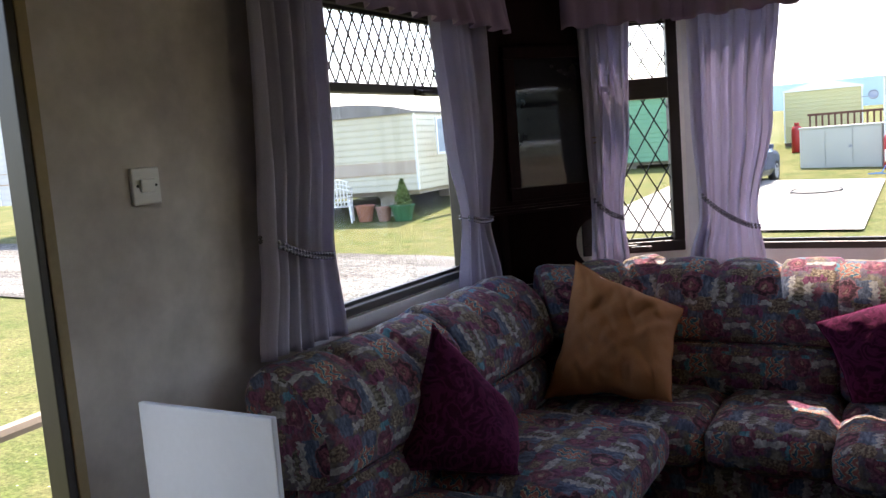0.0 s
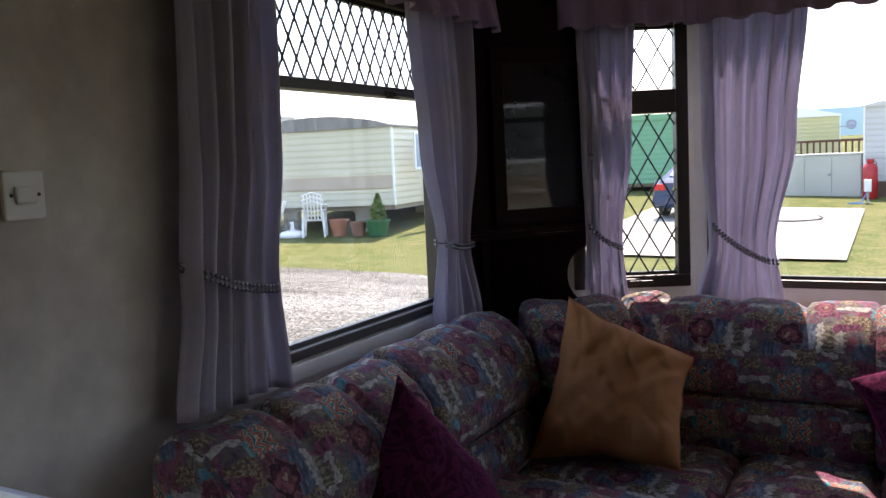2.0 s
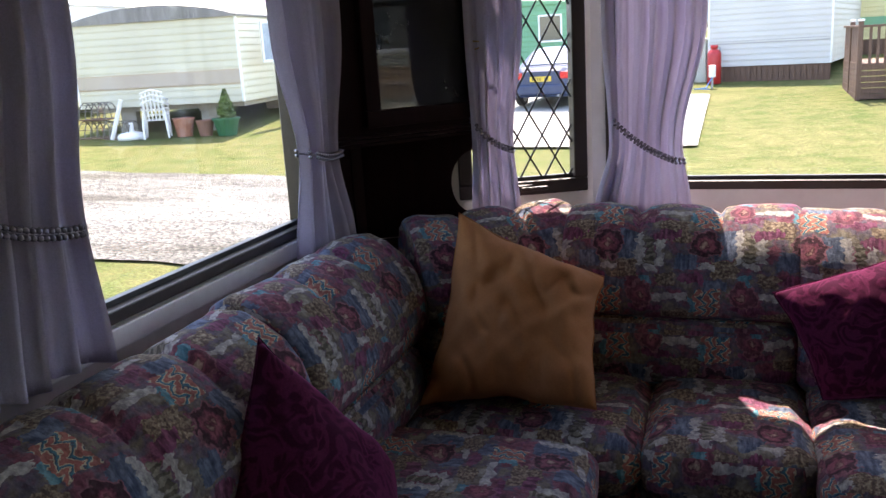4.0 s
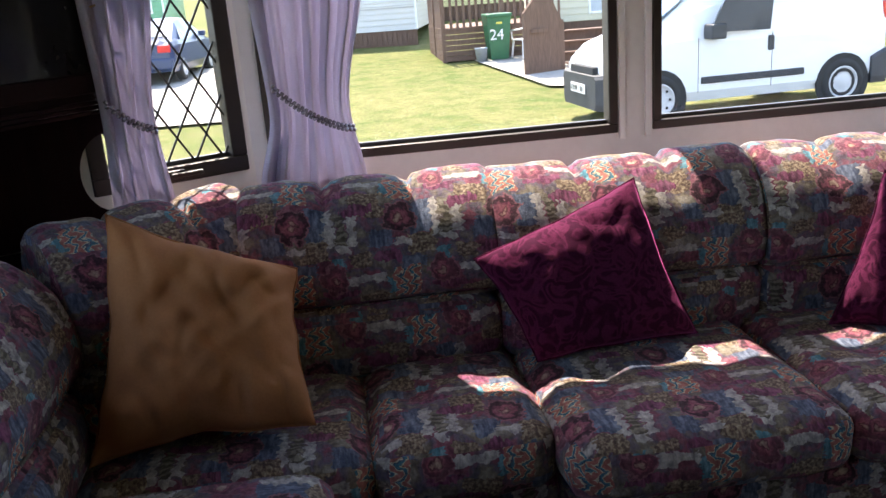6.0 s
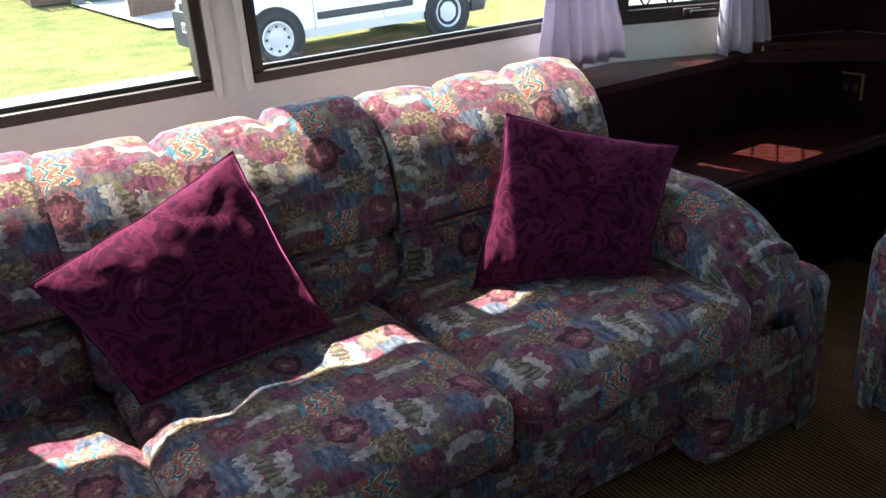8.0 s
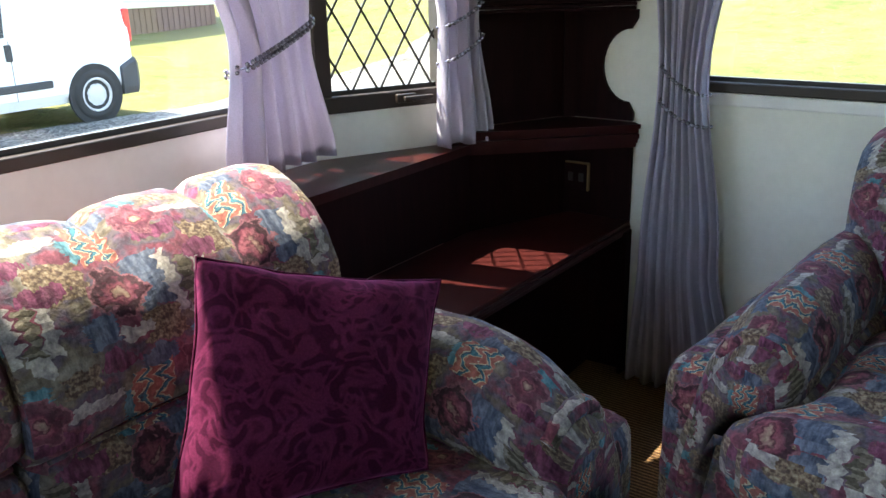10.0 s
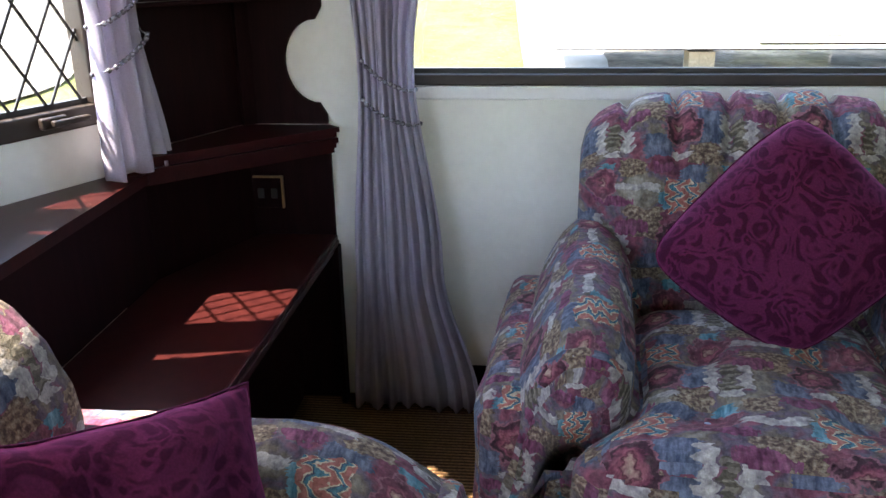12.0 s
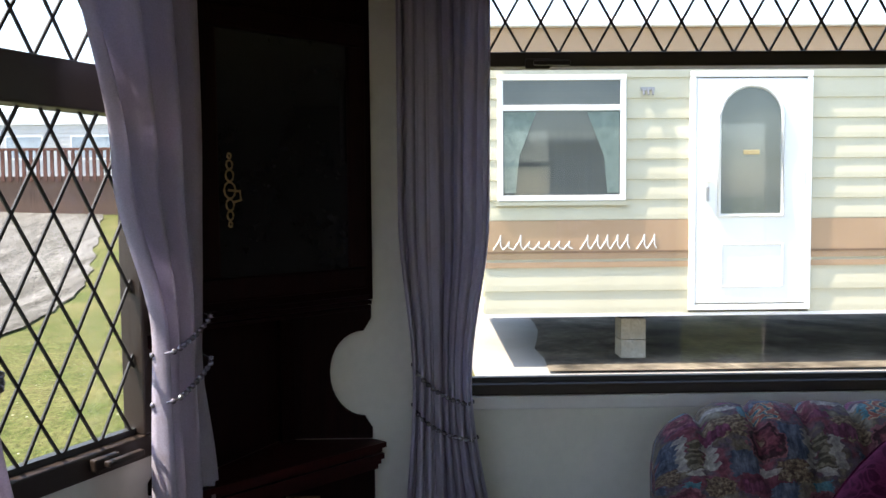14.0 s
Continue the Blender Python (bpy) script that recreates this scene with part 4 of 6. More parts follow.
# ---------- corner units ----------
def corner_unit(p0, p1, corner, label, shelf_z, mirror_side, low):
    """Tall dark corner unit: glazed cupboard over an open niche with scalloped sides and a moulded shelf.
    p0 to p1 is its front, seen from the room from left to right; corner is where the walls meet behind it."""
    m, w = run(p0, p1)
    ob = thing("corner_unit", (p0[0], p0[1], FLOOR), label, "corner cupboard", "corner units")
    inv = m.inverted()
    c = inv @ Vector((corner[0], corner[1], 0))
    zc = 1.10   # underside of the cupboard
    front = [(0.004, 0), (w - 0.004, 0), (c.x, c.y - 0.012)]
    def wedge(z0, z1, grow=0.0, top=None):
        bm = bmesh.new()
        pts = [m @ Vector((front[0][0] + (0.0 if not grow else 0.012), -grow, 0)), m @ Vector((front[1][0] - (0.0 if not grow else 0.012), -grow, 0)), m @ Vector((*front[1], 0)), m @ Vector((*front[2], 0)), m @ Vector((*front[0], 0))]
        if not grow:
            pts = [pts[4], pts[2], pts[3]]
        return slab(bm, [(p.x, p.y) for p in pts], z0, z1)
    # cupboard body and door
    part("cupboard", wedge(zc, TOP - 0.03), DARKWOOD, ob)
    f = 0.05
    x0, x1, z0, z1 = (0.30 * w if mirror_side > 0 else 0.20 * w), w - 0.035, zc + 0.03, 1.74
    dr = part("door", one_box(x0 + f, x1 - f, -0.012, -0.008, z0 + f, z1 - f, m), CUP_GLASS, ob, "dark reflecting glass panel door")
    for b in ((x0, x1, z0, z0 + f), (x0, x1, z1 - f, z1), (x0, x0 + f, z0 + f, z1 - f), (x1 - f, x1, z0 + f, z1 - f)):
        part("stile", one_box(b[0], b[1], -0.022, -0.001, b[2], b[3], m, 0.005), DARKWOOD, dr)
    bm = bmesh.new()
    hx = x1 - 0.03 if mirror_side > 0 else x0 + 0.07
    for dz, r in ((0.0, 0.013), (0.03, 0.009), (-0.03, 0.009), (0.052, 0.007), (-0.052, 0.007), (0.07, 0.004), (-0.07, 0.004)):
        tube(bm, [m @ Vector((hx + r * math.cos(a), -0.026, 1.36 + dz + 1.3 * r * math.sin(a))) for a in [2 * math.pi * k / 10 for k in range(10)]], 0.0022, 5, True)
    tube(bm, [m @ Vector((hx - 0.004, -0.026, 1.36)), m @ Vector((hx + 0.012, -0.045, 1.358)), m @ Vector((hx + 0.014, -0.045, 1.34)), m @ Vector((hx - 0.002, -0.04, 1.335))], 0.003, 6)
    part("handle", bm, BRASS, dr, "ornate brass drop handle")
    bm = bmesh.new()
    for k, g in enumerate((0.004, 0.012, 0.02)):
        box(bm, 0.02, w - 0.02, -0.012 - 0.4 * g, 0.0, zc - 0.002 + 0.012 * k - 0.02, zc + 0.008 + 0.012 * k - 0.02, m, 0.002)
    part("cornice", bm, DARKWOOD, ob)
    # niche: back boards along the two walls with a scalloped outer edge
    za, zb = shelf_z + 0.001, zc - 0.022
    for end, other in ((0, 1), (1, 0)):
        e = m @ Vector((*front[end], 0))
        k = m @ Vector((*front[2], 0))
        mm, ln = run((k.x, k.y), (e.x, e.y))
        out = [(0.01, za), (ln * 0.98, za)]
        steps = 16
        r = (zb - za) * 0.33
        zc_ = (za + zb) / 2
        out += [(ln * 0.98, zc_ - r - 0.03), (ln * 0.9, zc_ - r)]
        for i in range(steps + 1):
            a = -math.pi / 2 - math.pi * i / steps
            out.append((ln * 0.9 + r * 0.8 * math.cos(a), zc_ + r * math.sin(a)))
        out += [(ln * 0.98, zc_ + r + 0.03), (ln * 0.98, zb), (0.01, zb)]
        bm = bmesh.new()
        prism(bm, out, 0.012, mm @ Matrix.Translation((0, -0.006, 0)))
        part("scalloped_side", bm, DARKWOOD, ob)
    # moulded shelf
    for k, g in enumerate((0.008, 0.020, 0.032, 0.024, 0.040)):
        bm = bmesh.new()
        pts = [m @ Vector((0.0, -g, 0)), m @ Vector((w, -g, 0)), m @ Vector((*front[1], 0)), m @ Vector((*front[2], 0)), m @ Vector((*front[0], 0))]
        slab(bm, [(p.x, p.y) for p in pts], shelf_z - 0.075 + 0.015 * k, shelf_z - 0.075 + 0.0145 * (k + 1))
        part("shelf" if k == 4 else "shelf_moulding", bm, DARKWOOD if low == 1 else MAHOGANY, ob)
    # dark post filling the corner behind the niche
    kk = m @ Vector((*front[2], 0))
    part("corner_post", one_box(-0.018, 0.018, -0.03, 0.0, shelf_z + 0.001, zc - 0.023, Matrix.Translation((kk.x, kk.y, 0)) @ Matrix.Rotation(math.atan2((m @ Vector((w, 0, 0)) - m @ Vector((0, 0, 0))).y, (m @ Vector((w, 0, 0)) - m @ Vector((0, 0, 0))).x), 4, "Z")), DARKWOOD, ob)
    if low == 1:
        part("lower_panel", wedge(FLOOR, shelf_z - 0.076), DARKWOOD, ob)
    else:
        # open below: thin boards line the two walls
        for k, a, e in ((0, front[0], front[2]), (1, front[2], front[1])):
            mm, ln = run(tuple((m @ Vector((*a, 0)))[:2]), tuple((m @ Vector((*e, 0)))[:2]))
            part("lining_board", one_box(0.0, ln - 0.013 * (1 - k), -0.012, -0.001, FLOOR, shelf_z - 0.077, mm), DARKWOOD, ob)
    return ob, m, w


corner_unit((LX + 0.006, 2.03), (0.785, FY - (CL - 0.785) * (FY - CY) / (CL - LX) - 0.006), (LX, CY), "tall near-black corner unit with a glazed cupboard", 0.76, 1, 1)
ru, rm, rw_ = corner_unit((3.86, FY - (3.86 - CR) * (FY - CY) / (RX - CR) - 0.006), (RX - 0.006, 2.095), (RX, CY), "tall dark mahogany corner unit with a brass fitting", 0.76, -1, 2)
so = thing("wall_socket", (RX - 0.02, 2.27, 0.535), "dark socket plate edged in brass on the corner unit", "socket")
SX = RX - 0.021
part("plate", one_box(SX - 0.007, SX, 2.236, 2.312, 0.535, 0.618, None, 0.002), DARKWOOD, so)
bm = bmesh.new()
box(bm, SX - 0.010, SX, 2.2365, 2.312, 0.6185, 0.623)
box(bm, SX - 0.010, SX, 2.231, 2.236, 0.535, 0.623)
part("brass_edge", bm, BRASS, so)
for y in (2.256, 2.292):
    part("rocker", one_box(SX - 0.011, SX - 0.0072, y - 0.009, y + 0.009, 0.562, 0.590, None, 0.002), LEAD, so)

# ledge below the narrow window and lower shelf running to the side wall
lu = thing("window_shelf_unit", (3.6, 2.3, FLOOR), "dark mahogany ledge and low shelf in the window corner", "shelf unit")
def on_chamfer(x):
    return FY - (x - CR) * (FY - CY) / (RX - CR) - 0.004
part("ledge", slab(bmesh.new(), [(3.12, 2.44), (3.90, 2.44), (3.90, on_chamfer(3.90)), (CR, FY - 0.004), (3.12, FY - 0.004)], 0.695, 0.72), MAHOGANY, lu)
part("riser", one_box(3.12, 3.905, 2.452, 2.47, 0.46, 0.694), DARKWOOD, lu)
part("low_shelf", slab(bmesh.new(), [(3.26, 2.12), (RX - 0.018, 2.10), (RX - 0.018, CY - 0.03), (3.9, 2.451), (3.26, 2.451)], 0.435, 0.459), MAHOGANY, lu)
bm = bmesh.new()
m, w = run((3.26, 2.12), (RX - 0.018, 2.10))
for k, g in enumerate((0.004, 0.010, 0.007)):
    box(bm, 0, w, -g, 0.002, 0.418 + 0.014 * k, 0.431 + 0.014 * k, m, 0.003)
part("shelf_moulding", bm, MAHOGANY, lu)
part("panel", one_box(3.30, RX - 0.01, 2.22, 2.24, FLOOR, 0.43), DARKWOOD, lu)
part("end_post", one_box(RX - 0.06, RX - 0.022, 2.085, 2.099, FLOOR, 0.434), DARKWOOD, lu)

# ---------- small things ----------
sw = thing("light_switch", (LX, 0.478, 1.28), "white light switch on the wallpaper", "switch")
part("plate", one_box(LX, LX + 0.012, 0.437, 0.519, 1.285, 1.372, None, 0.004), WHITE_PLASTIC, sw)
part("rocker", one_box(LX + 0.012, LX + 0.019, 0.457, 0.499, 1.313, 1.345, None, 0.004), WHITE_PLASTIC, sw)
for y in (0.451, 0.505):
    bm = bmesh.new()
    lathe(bm, [(0.0035, 0), (0.0035, 0.002)], (0, 0, 0), 10, Matrix.Rotation(radians(90), 4, "Y"))
    bmesh.ops.translate(bm, verts=bm.verts, vec=(LX + 0.0115, y, 1.329))
    part("screw", bm, LEAD, sw)
board = thing("white_board_panel", (0.68, 0.30, FLOOR), "plain white board standing by the sofa end", "board")
part("panel", one_box(0.495, 0.875, 0.30, 0.315, FLOOR, 0.87, None, 0.003), WHITE_CARD, board)

# ---------- ground ----------
def lawn():
    m, n, l, b = material("dry_lawn")
    v = coords(n, l)
    broad, mid, fine = noise_tex(n, l, v, 0.35, 4), noise_tex(n, l, v, 2.2, 5, 0.7), noise_tex(n, l, v, 26.0, 4, 0.75)
    a = ramp(n, l, broad.outputs[0], [(0.35, (0.085, 0.115, 0.028)), (0.65, (0.155, 0.155, 0.055))])
    c = ramp(n, l, mid.outputs[0], [(0.35, (0.06, 0.095, 0.02)), (0.62, (0.22, 0.18, 0.085))])
    col = mix(n, l, 0.45, a, c)
    col = mix(n, l, 1.0, col, ramp(n, l, fine.outputs[0], [(0.3, (0.35,) * 3), (0.65, (1.2,) * 3)]), "MULTIPLY")
    daisies = n.new("ShaderNodeTexVoronoi")
    daisies.inputs["Scale"].default_value = 7.0
    l.new(v, daisies.inputs["Vector"])
    col = mix(n, l, ramp(n, l, daisies.outputs["Distance"], [(0.05, (1, 1, 1)), (0.08, (0, 0, 0))]), col, (0.45, 0.45, 0.32))
    l.new(col, b.inputs["Base Color"])
    b.inputs["Roughness"].default_value, b.inputs["Specular IOR Level"].default_value = 0.95, 0.1
    bump(n, l, b, fine.outputs[0], 0.8, 0.03)
    return m


GRASS = lawn()
def loose_stone():
    """Pale crushed stone: single stones, worn wheel tracks and a little grass dust."""
    m, n, l, b = material("pale_gravel")
    v = coords(n, l)
    st = n.new("ShaderNodeTexVoronoi")
    st.inputs["Scale"].default_value = 26.0
    l.new(v, st.inputs["Vector"])
    sc = n.new("ShaderNodeSeparateColor")
    l.new(st.outputs["Color"], sc.inputs[0])
    stones = ramp(n, l, sc.outputs[0], [(0.0, (0.10, 0.10, 0.095)), (0.35, (0.19, 0.18, 0.165)), (1.0, (0.36, 0.345, 0.315))])
    tracks = ramp(n, l, noise_tex(n, l, coords(n, l, (0.25, 1.4, 1)), 1.0, 4, 0.6).outputs[0], [(0.35, (0.42, 0.41, 0.38)), (0.62, (0.92, 0.92, 0.91))])
    l.new(mix(n, l, 1.0, stones, tracks, "MULTIPLY"), b.inputs["Base Color"])
    b.inputs["Roughness"].default_value, b.inputs["Specular IOR Level"].default_value = 0.95, 0.1
    bump(n, l, b, st.outputs["Distance"], 1.0, 0.03)
    return m


GRAVEL = loose_stone()
CONCRETE = plain("concrete", (0.30, 0.285, 0.255), (0.40, 0.38, 0.34), 0.7, 0.9, grain=30, relief=0.004, spec=0.15, fine=0.2)


def gz(x, y):
    """Height of the site: level by the caravan, rising away from it."""
    def ease(v, w):
        return 0 if v < 0 else (v * v / (2 * w) if v < w else v - w / 2)
    far = min(ease(y - 11, 4), 70)
    z = -0.65 + 0.043 * far + 0.028 * min(ease(-x - 1, 4), 40) + 0.12 * min(ease(x - 13, 6), 30)
    k = min(1, max(0, (x - 6.0) / 3.4)) * min(1, max(0, (10.0 - y) / 3.0))
    return z + 0.45 * k * k * (3 - 2 * k)


def sheet(xs, ys, lift, inside=None):
    bm = bmesh.new()
    grid = [[bm.verts.new((x, y, gz(x, y) + lift)) for x in xs] for y in ys]
    for r, s in zip(grid, grid[1:]):
        for i in range(len(xs) - 1):
            bm.faces.new((r[i], r[i + 1], s[i + 1], s[i]))
    return bm


def steps(a, b, d):
    n = max(1, round((b - a) / d))
    return [a + (b - a) * i / n for i in range(n + 1)]


xs = [-900, -300, -120, -70, -50, -40] + steps(-34, 46, 0.8) + [60, 80, 120, 300, 900]
ys = [-900, -300, -100, -50, -30] + steps(-20, 60, 0.8) + [64, 70, 80, 100, 150, 300, 600, 1500]
tagged(part("ground", sheet(xs, ys, 0.0), GRASS, smooth=True), "sunlit dry grass of the caravan site", "ground", kind="structure")


def ribbon(name, line, label, mat, lift, width_noise=0.18, kind="structure"):
    """A strip of ground between two edges: rows (x, y near, y far)."""
    bm = bmesh.new()
    rows = []
    for (xa, a0, a1), (xb, b0, b1) in zip(line, line[1:]):
        for x in steps(xa, xb, 0.5)[:-1]:
            k = (x - xa) / (xb - xa)
            rows.append((x, a0 + (b0 - a0) * k, a1 + (b1 - a1) * k))
    rows.append(line[-1])
    cells = []
    for x, y0, y1 in rows:
        y0 += width_noise * noise.noise(Vector((x * 0.9, 3, 1)))
        y1 += width_noise * noise.noise(Vector((x * 0.9, 9, 4)))
        cells.append([bm.verts.new((x, y0 + (y1 - y0) * j / 10, gz(x, y0 + (y1 - y0) * j / 10) + lift)) for j in range(11)])
    for r, s in zip(cells, cells[1:]):
        for j in range(10):
            bm.faces.new((r[j], s[j], s[j + 1], r[j + 1]))
    return tagged(part(name, bm, mat, smooth=True), label, "road", kind=kind)


ribbon("road", [(-45, 7.2, 12.2), (-8, 7.0, 12.1), (-3, 6.7, 12.0), (4, 6.6, 11.9), (10, 6.4, 11.0), (16, 7.6, 12.2), (46, 18.0, 26.0)], "pale gravel site road between the plots", GRAVEL, 0.03)
ribbon("pavement", [(-4.4, 15.1, 24.0), (0.8, 14.85, 22.6), (0.95, 14.85, 22.4)], "pale concrete parking slab on the grass", CONCRETE, 0.05, 0.0)
ribbon("pavement", [(7.2, -14.0, 1.2), (9.0, -14.0, 1.55), (20, -14.0, 1.9)], "bright concrete hardstanding under the neighbouring caravan", CONCRETE, 0.04, 0.0)
ribbon("pavement", [(4.75, 20.0, 20.3), (5.3, 15.6, 20.4), (6.4, 14.9, 20.5), (7.2, 14.9, 20.4)], "concrete path beside the decking", CONCRETE, 0.05, 0.0)

# damp stains, with the shade below the caravan put into the dark colour
ribbon("pavement", [(9.35, -9.5, 0.95), (11.0, -9.5, 0.8), (13.2, -9.5, 0.6)], "damp stained concrete painted dark for the shade under the neighbouring caravan", plain("shaded_damp_concrete", (0.05, 0.043, 0.034), (0.31, 0.265, 0.20), 2.2, 0.95, grain=14, relief=0.004, fine=0.45, spec=0.08), 0.06, 0.12)

# far sea behind the site
SEA = plain("hazy_sea", (0.42, 0.60, 0.68), (0.52, 0.68, 0.74), 0.02, 0.5)
tagged(part("backdrop", one_box(-500, 400, 600, 602, -10, 26), SEA), "pale blue hazy sea on the horizon", "backdrop", kind="structure")

# ---------- caravans ----------
CREAM = plain("cream_cladding", (0.53, 0.49, 0.36), (0.60, 0.56, 0.42), 0.8, 0.45, grain=6, relief=0.001, fine=0.06)
PALE = plain("white_cladding", (0.53, 0.51, 0.48), (0.60, 0.58, 0.55), 0.8, 0.45, grain=6, relief=0.001, fine=0.06)
MINT = plain("green_cladding", (0.13, 0.33, 0.19), (0.17, 0.40, 0.23), 0.8, 0.5, grain=6, relief=0.001, fine=0.08)
YELLOW = plain("yellow_cladding", (0.58, 0.52, 0.26), (0.64, 0.58, 0.31), 0.8, 0.5, grain=6, relief=0.001, fine=0.08)
TAN = plain("tan_stripe", (0.42, 0.27, 0.16), (0.48, 0.31, 0.19), 1.5, 0.5, fine=0.08)
THATCH = plain("streaked_grey_roof_edge", (0.18, 0.165, 0.15), (0.34, 0.32, 0.30), 1.2, 0.8, grain=14, stretch=(3, 3, 0.3), fine=0.4)
DECK = wood("brown_stained_boards", (0.12, 0.07, 0.05), (0.20, 0.12, 0.085), 0.75)
TIMBER = wood("red_brown_timber", (0.14, 0.06, 0.045), (0.2, 0.09, 0.065), 0.75)
BEIGE = plain("beige_painted_steel", (0.46, 0.45, 0.38), (0.53, 0.52, 0.45), 1.2, 0.5, fine=0.06)
PVC = plain("white_pvc", (0.76, 0.76, 0.75), (0.82, 0.82, 0.81), 3, 0.3, fine=0.02)
DARK_GLASS = plain("dark_glazing", (0.05, 0.06, 0.06), (0.085, 0.095, 0.09), 2, 0.06, spec=0.7, strength=0.0, fine=0.05)
PALE_GLASS = plain("curtained_glazing", (0.30, 0.36, 0.42), (0.42, 0.48, 0.54), 3, 0.12, spec=0.7, strength=0.0)
BLOCK = plain("concrete_block", (0.34, 0.30, 0.24), (0.44, 0.40, 0.33), 5, 0.9, grain=40, relief=0.006, fine=0.3)
GREY_METAL = plain("galvanised_steel", (0.3, 0.3, 0.31), (0.42, 0.42, 0.43), 10, 0.45, 0.8)


def cladding(bm, m, x0, x1, z0, z1, pitch=0.16, depth=0.012, back=0.05):
    """Lapped horizontal boards on local x, facing local -y."""
    n = max(1, round((z1 - z0) / pitch))
    h = (z1 - z0) / n
    out = []
    for i in range(n):
        z = z0 + i * h
        out += [(-depth, z), (-depth * 0.9, z + 0.25 * h), (0.0, z + 0.82 * h), (0.0, z + 0.97 * h)]
    a = [bm.verts.new(m @ Vector((x0, y, z))) for y, z in out + [(0, z1), (back, z1), (back, z0)]]
    b = [bm.verts.new(m @ Vector((x1, y, z))) for y, z in out + [(0, z1), (back, z1), (back, z0)]]
    k = len(a)
    for i in range(k):
        bm.faces.new((a[i], b[i], b[(i + 1) % k], a[(i + 1) % k]))
    bm.faces.new(a[::-1])
    bm.faces.new(b)


def caravan(label, p0, p1, depth, z0, z1, wall_mat, roof_mat=PVC, bands=(), windows=(), rise=0.22, skirt=None, fascia=0.0, category="caravan", name="static_caravan", rooftype="curved"):
    """A static caravan: p0 to p1 is the wall that faces the camera, seen left to right."""
    m, w = run(p0, p1)
    g = min(gz(*p0), gz(*p1))
    ob = thing(name, (p0[0], p0[1], g), label, category, "static caravans")
    bm = bmesh.new()
    cladding(bm, m, 0, w, z0, z1)
    cladding(bm, m @ Matrix.Translation((w, 0.03, 0)) @ Matrix.Rotation(radians(90), 4, "Z"), 0.0, depth, z0, z1)
    cladding(bm, m @ Matrix.Translation((0, depth, 0)) @ Matrix.Rotation(radians(-90), 4, "Z"), 0.0, depth - 0.03, z0, z1)
    box(bm, 0.03, w - 0.03, depth - 0.05, depth, z0, z1, m)
    part("wall", bm, wall_mat, ob)
    for x in (0.0, w):
        part("corner_trim", one_box(x - 0.025, x + 0.025, -0.025, 0.03, z0, z1, m, 0.008), PVC, ob)
    bm = bmesh.new()
    out = [(-0.06, z1), (-0.06, z1 + 0.05)]
    if rooftype == "curved":
        out += [(w * i / 10, z1 + 0.05 + rise * math.sin(math.pi * i / 10) ** 0.8) for i in range(0, 11)]
    else:
        out += [(w / 2, z1 + rise)]
    out += [(w + 0.06, z1 + 0.05), (w + 0.06, z1)]
    prism(bm, out, depth + 0.1, m @ Matrix.Translation((0, -0.07, 0)))
    part("roof", bm, roof_mat, ob)
    if fascia:
        part("fascia", one_box(-0.03, w + 0.03, -0.045, -0.015, z1 - fascia, z1, m), roof_mat, ob)
    for b0, b1, mat in bands:
        part("stripe", one_box(-0.005, w + 0.005, -0.022, -0.0135, b0, b1, m), mat, ob)
    for x0, x1, q0, q1, mat in windows:
        wd = part("window", bm_frame(m, x0, x1, q0, q1), PVC, ob)
        part("pane", one_box(x0 + 0.04, x1 - 0.04, -0.03, -0.016, q0 + 0.04, q1 - 0.04, m), mat, wd)
    if skirt:
        for x in steps(0.02, w - 0.14, 0.15):
            part("skirt_board", one_box(x, x + 0.12, 0.01, 0.035, g - 0.05, z0 - 0.01 - 0.01 * random.random(), m), skirt, ob)
        part("skirt_backing", one_box(0, w, 0.04, 0.06, g - 0.05, z0 - 0.005, m), skirt, ob)
    else:
        bm = bmesh.new()
        for x in (0.25 * w, 0.75 * w):
            for y in (0.3, depth * 0.5, depth - 0.5):
                box(bm, x - 0.2, x + 0.2, y, y + 0.2, g - 0.3, z0 - 0.1, m)
        box(bm, 0.1, w - 0.1, 0.25, depth - 0.2, z0 - 0.12, z0 - 0.001, m)
        part("support", bm, BLOCK, ob)
    return ob


def bm_frame(m, x0, x1, z0, z1, f=0.06, y0=-0.045, y1=-0.012):
    bm = bmesh.new()
    box(bm, x0, x1, y0, y1, z0, z0 + f, m, 0.006)
    box(bm, x0, x1, y0, y1, z1 - f, z1, m, 0.006)
    box(bm, x0, x0 + f, y0, y1, z0 + f, z1 - f, m, 0.006)
    box(bm, x1 - f, x1, y0, y1, z0 + f, z1 - f, m, 0.006)
    return bm


lc = caravan("cream caravan with a tan stripe and dark mossy roof edge", (-13.32, 16.55), (-9.22, 17.20), 9.0, 0.40, 2.32, CREAM, THATCH, [(0.84, 1.12, plain("faded_tan_stripe", (0.44, 0.36, 0.28), (0.5, 0.42, 0.33), 2, 0.6)), (1.13, 1.145, TAN), (0.815, 0.83, TAN)], (), 0.30, None, 0.0)
m, w = run((-9.22, 17.20), (-8.77, 19.20))
lwin = part("window", bm_frame(m, 0.75, 1.75, 1.25, 2.2), PVC, lc)
part("pane", one_box(0.79, 1.71, -0.03, -0.016, 1.29, 2.16, m), PALE_GLASS, lwin)
caravan("pale caravan on blocks across the gravel road", (-20.5, 13.3), (-16.2, 13.3), 9.0, 0.75, 3.1, PALE, PALE, [(1.3, 1.33, TAN), (1.6, 1.62, TAN)])
